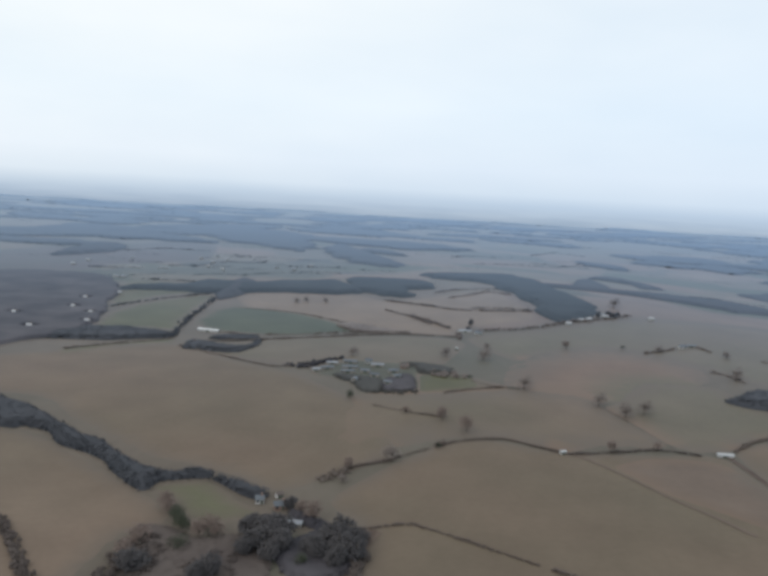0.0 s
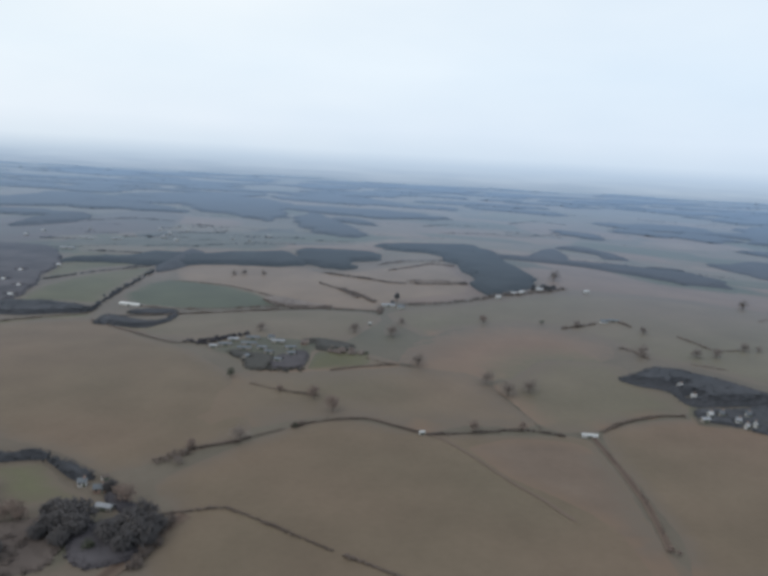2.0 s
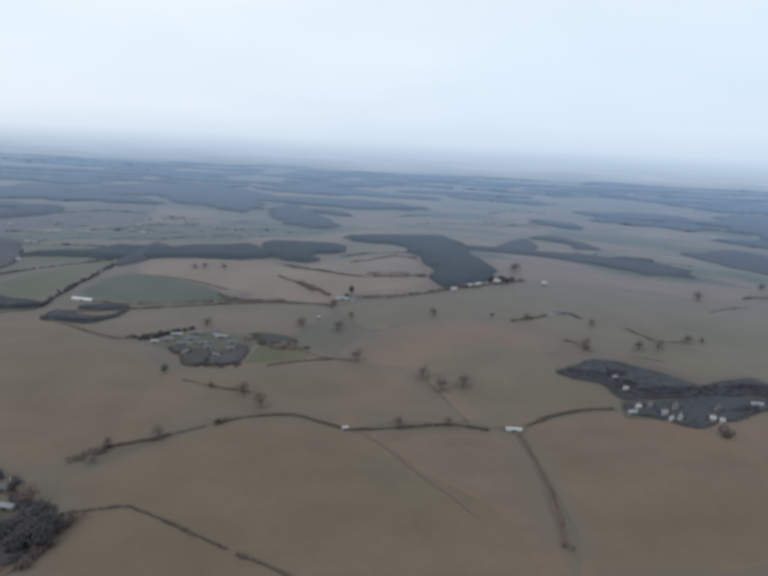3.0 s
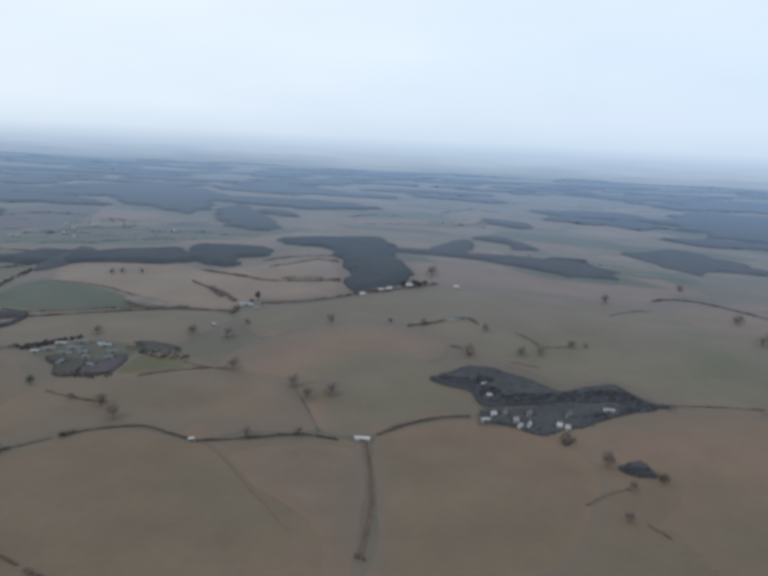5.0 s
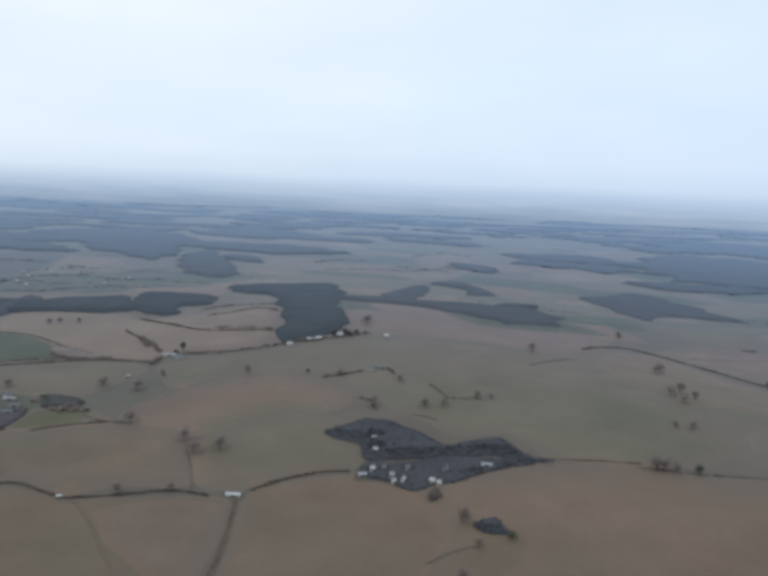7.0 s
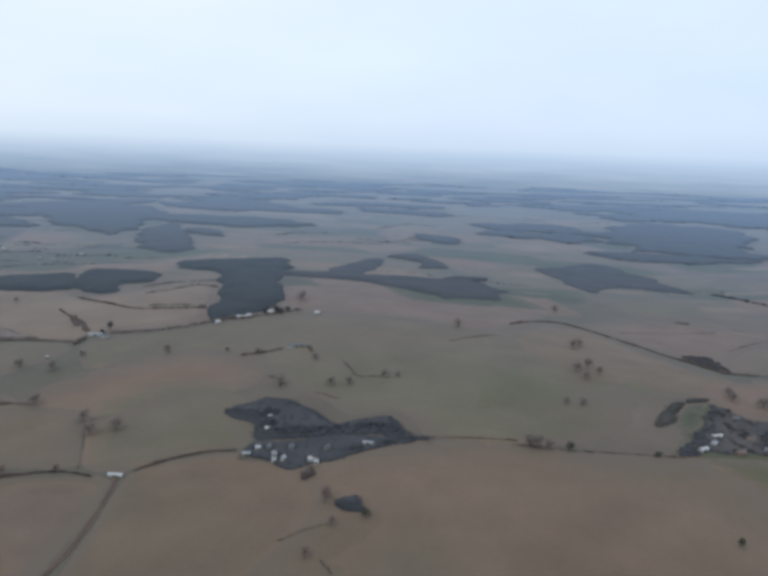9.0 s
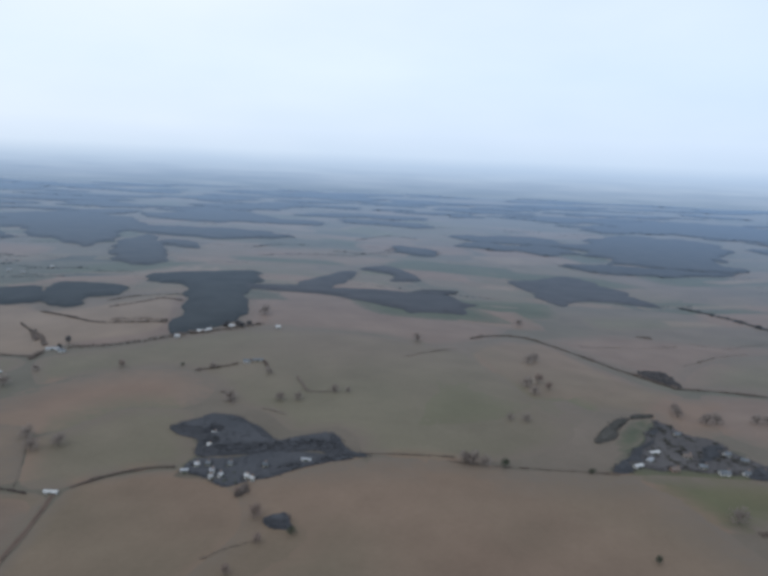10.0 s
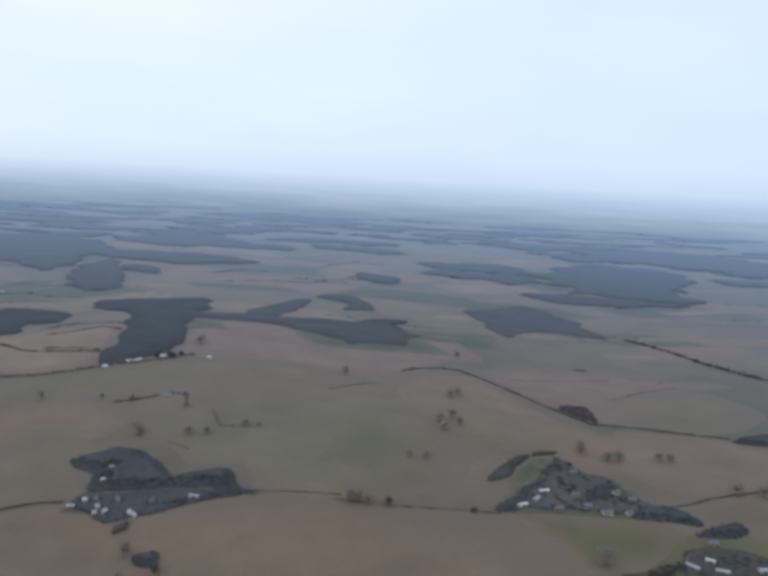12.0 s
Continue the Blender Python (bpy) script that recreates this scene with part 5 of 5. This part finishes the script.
# two wooded ridges, broken by strips of open land
rng_ridge = np.random.default_rng(17)
for count, (x0, x1), (y0, y1) in ((15, (-1250, 60), (1750, 3300)), (13, (250, 1650), (2450, 4200)), (4, (-900, -560), (1350, 1900))):
    for _ in range(count):
        fy = rng_ridge.uniform(y0, y1)
        fx = rng_ridge.uniform(x0, x1)
        a, b, turn_ = rng_ridge.uniform(110, 300), rng_ridge.uniform(50, 150), rng_ridge.uniform(-0.3, 0.3)
        plan = []
        for k in range(11):
            t_ = 2 * math.pi * k / 11
            r_ = rng_ridge.uniform(0.55, 1.3)
            ex, ey = a * r_ * math.cos(t_), b * r_ * math.sin(t_)
            plan.append((fx + ex * math.cos(turn_) - ey * math.sin(turn_), fy + ex * math.sin(turn_) + ey * math.cos(turn_)))
        wood(plan, FAR_TWIGS, "dark forest on a far wooded ridge", 5.4, 12.0, 4)
wood([(-504, 1171), (-532, 1309), (-473, 1346), (-441, 1239)], FAR_TWIGS, "far dark wood on a slope", 5.4, 6.4, 5)

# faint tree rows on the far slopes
hedge([(180, 1430), (272, 1496), (374, 1506)], "faint ragged tree row on a far slope", 2.4, 3.7, 1.6, FAR_TWIGS, 6, 0.6)
hedge([(441, 1649), (492, 1735), (532, 1717)], "faint ragged tree row on a far slope", 2.4, 3.7, 1.6, FAR_TWIGS, 6, 0.6)
hedge([(153, 1568), (205, 1631), (270, 1637)], "faint ragged tree row on a far slope", 2.4, 3.7, 1.6, FAR_TWIGS, 6, 0.6)
hedge([(376, 1832), (469, 1983), (541, 1938)], "faint ragged tree row on a far slope", 2.4, 3.7, 1.6, FAR_TWIGS, 6, 0.6)
hedge([(374, 1528), (468, 1636), (562, 1663)], "faint ragged tree row on a far slope", 2.4, 3.7, 1.6, FAR_TWIGS, 6, 0.6)
wood([(447, 1047), (479, 1121), (530, 1137), (509, 1086)], TWIGS_GREY, "faint small wood on a far slope", 2.1, 3.2, 5)
# ragged tree rows between the far fields
rng_belt = np.random.default_rng(91)
for _ in range(46):
    fy = rng_belt.uniform(1080, 2700)
    fx = rng_belt.uniform(-0.6 * fy, 0.62 * fy + 420)
    a, turn_ = rng_belt.uniform(15, 80), rng_belt.uniform(-0.3, 0.3)
    dx, dy = a * math.cos(turn_), a * math.sin(turn_)
    bend = rng_belt.uniform(-8, 8)
    hedge([(fx - dx, fy - dy), (fx - dx / 3, fy + bend), (fx + dx / 2, fy + dy - bend / 2), (fx + dx, fy + dy)], "ragged far tree row between hazy fields", rng_belt.uniform(1.6, 2.8), rng_belt.uniform(3, 8), 2.2, FAR_TWIGS, 6, 0.7)

# far countryside: small woods and hedge lines that thin out towards the horizon
rng_far = np.random.default_rng(42)
for i in range(128):
    fy = rng_far.uniform(1500, 5000) if i < 70 else rng_far.uniform(2500, 4700)
    fx = rng_far.uniform(-0.62 * fy - 100, 0.66 * fy + 450)
    grow = 0.6 + fy / 3200
    a, b = rng_far.uniform(50, 170) * grow, rng_far.uniform(24, 80) * grow
    turn_ = rng_far.uniform(-0.4, 0.4)
    plan = []
    for k in range(9):
        t_ = 2 * math.pi * k / 9
        r_ = rng_far.uniform(0.65, 1.25)
        ex, ey = a * r_ * math.cos(t_), b * r_ * math.sin(t_)
        plan.append((fx + ex * math.cos(turn_) - ey * math.sin(turn_), fy + ex * math.sin(turn_) + ey * math.cos(turn_)))
    wood(plan, FAR_TWIGS, "far dark wood in hazy farmland", 4.4, 7.5 + fy / 220, 3)
for _ in range(22):
    fy = rng_far.uniform(1150, 3000)
    fx = rng_far.uniform(-0.6 * fy, 0.62 * fy + 420)
    length, turn_ = rng_far.uniform(60, 200), rng_far.choice([0.08, -0.15, 0.2])
    dx, dy = math.cos(turn_) * length / 2, math.sin(turn_) * length / 2
    bend = rng_far.uniform(-9, 9)
    hedge([(fx - dx, fy - dy), (fx - bend, fy + bend), (fx + dx, fy + dy)], "far dark hedge between hazy fields", 1.6, 2.0, 2.6, FAR_TWIGS, 5, 0.8)


# ---- buildings ----


def box(verts, faces, x0, x1, y0, y1, z0, z1):
    k = len(verts)
    verts += [(x, y, z) for z in (z0, z1) for x, y in ((x0, y0), (x1, y0), (x1, y1), (x0, y1))]
    faces += [(k, k + 3, k + 2, k + 1), (k + 4, k + 5, k + 6, k + 7)] + [(k + i, k + (i + 1) % 4, k + 4 + (i + 1) % 4, k + 4 + i) for i in range(4)]


def building(name, at, turn, length, depth, eaves, rise, wall, roof, label, category, chimneys=1, windows=True, group=""):
    """A gabled building: walls with gables, a thick two-sided roof with overhang, chimneys, windows and a door."""
    root = new(name)
    base = min(gz(at[0] + dx, at[1] + dy) for dx in (-length / 2, length / 2) for dy in (-depth / 2, depth / 2))
    root.matrix_basis = pose(at[0], at[1], base, 0, 0, turn)
    L, D = length / 2, depth / 2
    v = [(-L, -D, -0.6), (L, -D, -0.6), (L, D, -0.6), (-L, D, -0.6), (-L, -D, eaves), (L, -D, eaves), (L, D, eaves), (-L, D, eaves), (-L, 0, eaves + rise), (L, 0, eaves + rise)]
    f = [(0, 1, 5, 4), (2, 3, 7, 6), (1, 2, 6, 9, 5), (3, 0, 4, 8, 7), (4, 5, 9, 8), (6, 7, 8, 9), (3, 2, 1, 0)]
    part("wall", mesh_of("wall", v, f, wall), root)
    for s in (-1, 1):
        o, t, drop = 0.3, 0.15, 0.3 * rise / D
        v = [(x, y, z + k) for k in (0.03, t) for x, y, z in ((-L - o, s * (D + o), eaves - drop), (L + o, s * (D + o), eaves - drop), (L + o, 0, eaves + rise), (-L - o, 0, eaves + rise))]
        f = [(0, 3, 2, 1), (4, 5, 6, 7)] + [(i, (i + 1) % 4, 4 + (i + 1) % 4, 4 + i) for i in range(4)]
        part("roof_slope", mesh_of("roof_slope", v, f, roof), root)
    for i in range(chimneys):
        v, f = [], []
        x = (-1 if i else 1) * (L - 0.8)
        box(v, f, x - 0.35, x + 0.35, -0.3, 0.3, eaves + rise * 0.6, eaves + rise + 0.8)
        box(v, f, x - 0.42, x + 0.42, -0.37, 0.37, eaves + rise + 0.8, eaves + rise + 0.95)
        part("chimney", mesh_of("chimney", v, f, BRICK), root)
    if windows:
        n = max(2, int(length / 2.2))
        for i in range(n):
            x = -L + length * (i + 0.5) / n
            for z in (0.8,):
                for s in (-1, 1):
                    v, f = [], []
                    if s < 0 and i == n // 2 and z == 0.8:
                        box(v, f, x - 0.5, x + 0.5, -D - 0.05, -D + 0.05, 0.0, 1.9)
                        part("door", mesh_of("door", v, f, DOOR), root)
                    else:
                        box(v, f, x - 0.4, x + 0.4, s * D - 0.04, s * D + 0.04, z, z + 0.95)
                        part("window", mesh_of("window", v, f, GLASS), root)
    else:
        v, f = [], []
        box(v, f, -1.3, 1.3, -D - 0.06, -D + 0.05, 0.0, eaves - 0.2)
        part("barn_door", mesh_of("barn_door", v, f, DOOR), root)
    return tagged(root, label, category, group)


def house(at, turn=0.0, size=1.0, wall=None, roof=None, label="white-rendered house with a grey slate roof"):
    return building("house", at, turn, 5.6 * size, 3.9 * size, 2.15, 1.35, wall or RENDER_W, roof or SLATE, label, "house", 1, True, "farmhouses")


def barn(at, turn=0.0, length=12.0, depth=5.0, wall=None, roof=None, label="long farm barn with a pale metal roof", eaves=1.9):
    return building("barn", at, turn, length, depth, eaves, 0.75, wall or STONE, roof or TIN, label, "barn", 0, False, "farm barns")


# the barn at the crossing of the hedges
barn((187.1, 373.6), -5, 8.0, 2.4, RENDER_W, TIN, "long low white barn at a field corner", 1.3)
building("shed", (97.3, 361.3), 20, 2.7, 2.1, 1.5, 0.5, RENDER_W, TIN, "small white shed at a gap in a hedge", "shed", 0, False)
# hamlet under the dark wood
house((264.1, 405.2), 20, 0.5, RENDER_W, TIN, "white cottage with a pale roof")
barn((258.1, 397.5), 10, 4.6, 3.2, STONE, TIN_GREY, "low grey farm shed in a yard", 2.2)
house((275.4, 394.8), -10, 0.5, RENDER_W, TIN_GREY, "white cottage with a grey roof")
house((281.5, 388.0), 60, 0.5, RENDER_W, TIN, "white cottage with a pale roof")
house((276.0, 386.2), 30, 0.4, RENDER_W, TIN, "small white cottage with a pale roof")
house((285.0, 404.0), 0, 0.48, RENDER_W, SLATE, "white cottage with a grey roof")
house((271.0, 406.0), 0, 0.45, STONE, SLATE, "grey stone cottage in a garden")
house((298.0, 384.2), -25, 0.5, RENDER_W, TIN, "white cottage with a pale roof")
house((301.5, 380.6), -25, 0.42, RENDER_W, TIN, "white cottage with a pale roof")
house((307.0, 399.2), 20, 0.55, STONE, SLATE, "grey stone house among trees")
barn((332.2, 404.8), -12, 6.4, 2.2, RENDER_W, TIN_GREY, "pale farm barn at the wood's edge")
house((266.0, 455.5), 15, 0.55, RENDER_W, TIN, "white cottage in a clearing of a dark wood")
house((266.5, 435.0), -10, 0.5, RENDER_W, TIN, "white cottage in a clearing of a dark wood")
# farms along the far lane
barn((79.3, 657.4), 8, 11.8, 4.8, RENDER_W, TIN_GREY, "grey-roofed farm barn beside a lane")
house((90.5, 649.1), 0, 1.1)
house((185.0, 703.2), 10, 0.9, RENDER_W, TIN, "white farmhouse beside a dark wood")
barn((205.6, 725.1), 6, 10.7, 3.2, RENDER_W, TIN, "long white farm building before a wood")
house((233.5, 745.8), 0, 1.1, RENDER_W, TIN, "white farmhouse beside a dark wood")
house((212.0, 729.0), 30, 0.9, RENDER_W, TIN, "white farmhouse beside a dark wood")
house((282.4, 749.2), 0, 0.9, RENDER_W, TIN, "white cottage at a field edge")
house((265.6, 626.3), 0, 1.1)
barn((274.9, 631.9), 0, 9.6, 4.3, STONE, SLATE, "dark stone barn in a pasture")
# farmstead with the long white barn
barn((-149.3, 642.2), -14, 19.3, 5.4, RENDER_W, TIN_WHITE, "long white barn beside a green crop")
house((-148.9, 583.0), 5, 1.0)
barn((-144.3, 583.7), 5, 7.5, 4.3, STONE, SLATE, "grey barn beside a white house")
building("garden_wall", (-124.6, 639.0), -3, 32.1, 0.5, 1.0, 0.15, STONE, STONE, "long grey stone field wall", "wall", 0, False)
# hamlet with slate roofs in the middle of the pastures
for spot, turn, long, deep in (
    ((-19.0, 522.3), 6, 9.5, 4.0), ((-18.5, 505.0), 4, 10.5, 4.4), ((-19.5, 491.6), 8, 9.0, 3.6), ((-34.6, 501.5), 16, 9.0, 3.4), ((-7.5, 494.0), -6, 6.5, 3.2),
    ((11.8, 496.5), 12, 7.0, 3.2), ((-1.0, 483.0), -14, 6.0, 3.0), ((13.9, 482.0), 24, 5.5, 3.0), ((-14.0, 470.0), 75, 5.0, 3.0), ((8.0, 465.0), -20, 5.4, 2.8)):
    barn(spot, turn, long, deep, STONE, SLATE, "long farm building with a blue-grey slate roof")
barn((-31.9, 516.4), 10, 7.5, 3.0, STONE, TIN_GREY, "pale-roofed barn in a hamlet")
barn((0.8, 513.0), 3, 9.0, 3.0, STONE, TIN_GREY, "pale-roofed barn in a hamlet")
barn((-41.4, 494.9), 12, 5.0, 2.4, STONE, TIN_GREY, "pale barn at the edge of a hamlet")
house((-5.6, 523.8), 5, 0.8)
house((20.1, 510.5), 10, 1.0, BRICK, TILE, "brick house with a brown tile roof")
building("hut", (64.6, 583.0), 0, 2.1, 2.1, 1.5, 0.6, RENDER_W, TIN, "small white hut in a pasture", "hut", 0, False)
# hamlet on the far right of the walk
barn((544.6, 405.3), 28, 7.0, 3.2, RENDER_W, TIN, "white barn in a hamlet among trees")
barn((565.4, 430.0), 15, 7.5, 2.7, RENDER_W, TIN, "long white barn among trees")
barn((556.5, 415.8), 50, 7.0, 3.2, STONE, TIN_GREY, "grey barn among trees")
house((601.2, 403.9), 0, 1.2)
house((619.3, 436.2), 20, 0.9)
house((626.9, 426.6), -20, 0.9, STONE, label="grey stone house among trees")
house((616.6, 404.8), 10, 0.8, RENDER_W)
house((587.1, 427.2), 0, 1.0, STONE, TILE, "stone house with a brown tile roof")
house((568.2, 403.9), 10, 1.0, BRICK, TILE, "brick house with a brown tile roof")
house((590.4, 411.1), -10, 0.9, STONE, SLATE, "grey stone house among trees")
house((598.3, 468.1), 10, 0.9, STONE, SLATE, "grey stone house among trees")
house((629.6, 408.1), 10, 0.8, STONE, SLATE, "grey stone house among trees")
barn((643.1, 347.9), -30, 5.2, 2.8, RENDER_W, TIN, "white barn on a farmyard")
barn((629.1, 340.5), -50, 8.0, 3.2, STONE, TIN_GREY, "long grey barn on a farmyard")
barn((644.5, 336.4), -20, 7.5, 3.2, STONE, TIN_GREY, "grey barn on a farmyard")
barn((670.8, 338.9), 0, 6.5, 3.6, RENDER_W, TIN_GREY, "white barn on a farmyard")
house((655.7, 369.5), 0, 1.0, STONE, SLATE, "grey stone house among trees")
# farmstead near the start
house((-46.0, 285.0), 10, 0.6)
house((-37.2, 280.5), 15, 0.8, BRICK, SLATE, "brick farmhouse with a grey roof")
barn((-29.7, 266.3), -10, 6.4, 3.2, STONE, TIN_GREY, "grey-roofed farm shed under trees")
building("shed", (-38.9, 291.1), 40, 2.7, 2.1, 1.7, 0.8, RENDER_W, TILE, "small shed with a brown roof", "shed", 0, False)
# villages in the distance
for spot in VILLAGE:
    house(spot, (spot[0] * 7) % 60 - 30, 0.75, RENDER_W, TIN, "white house in a clearing of a wood")
for spot in [(-284, 1171), (-250, 1075), (-269, 1223), (-242, 1175), (-222, 1042), (-254, 1122), (-153, 1094), (-125, 1077), (-106, 1137), (-109, 941), (-383, 1140), (-426, 1076), (-426, 1024)]:
    house(spot, (spot[0] * 11) % 50 - 25, 0.95, RENDER_W, TIN_GREY if int(spot[0]) % 2 else TIN, label="far village house with pale walls")
barn((-342, 1027), 0, 20.0, 6.0, RENDER_W, TIN_GREY, "long pale barn in a far village")
barn((-303, 1033), 5, 16.0, 5.0, RENDER_W, TIN_GREY, "long pale barn in a far village")
barn((-328, 929), 0, 16.0, 5.5, RENDER_W, TIN_GREY, "long pale shed at the wood's edge")
barn((-685, 2197), 0, 48.2, 16.1, RENDER_W, TIN, "large pale far building")
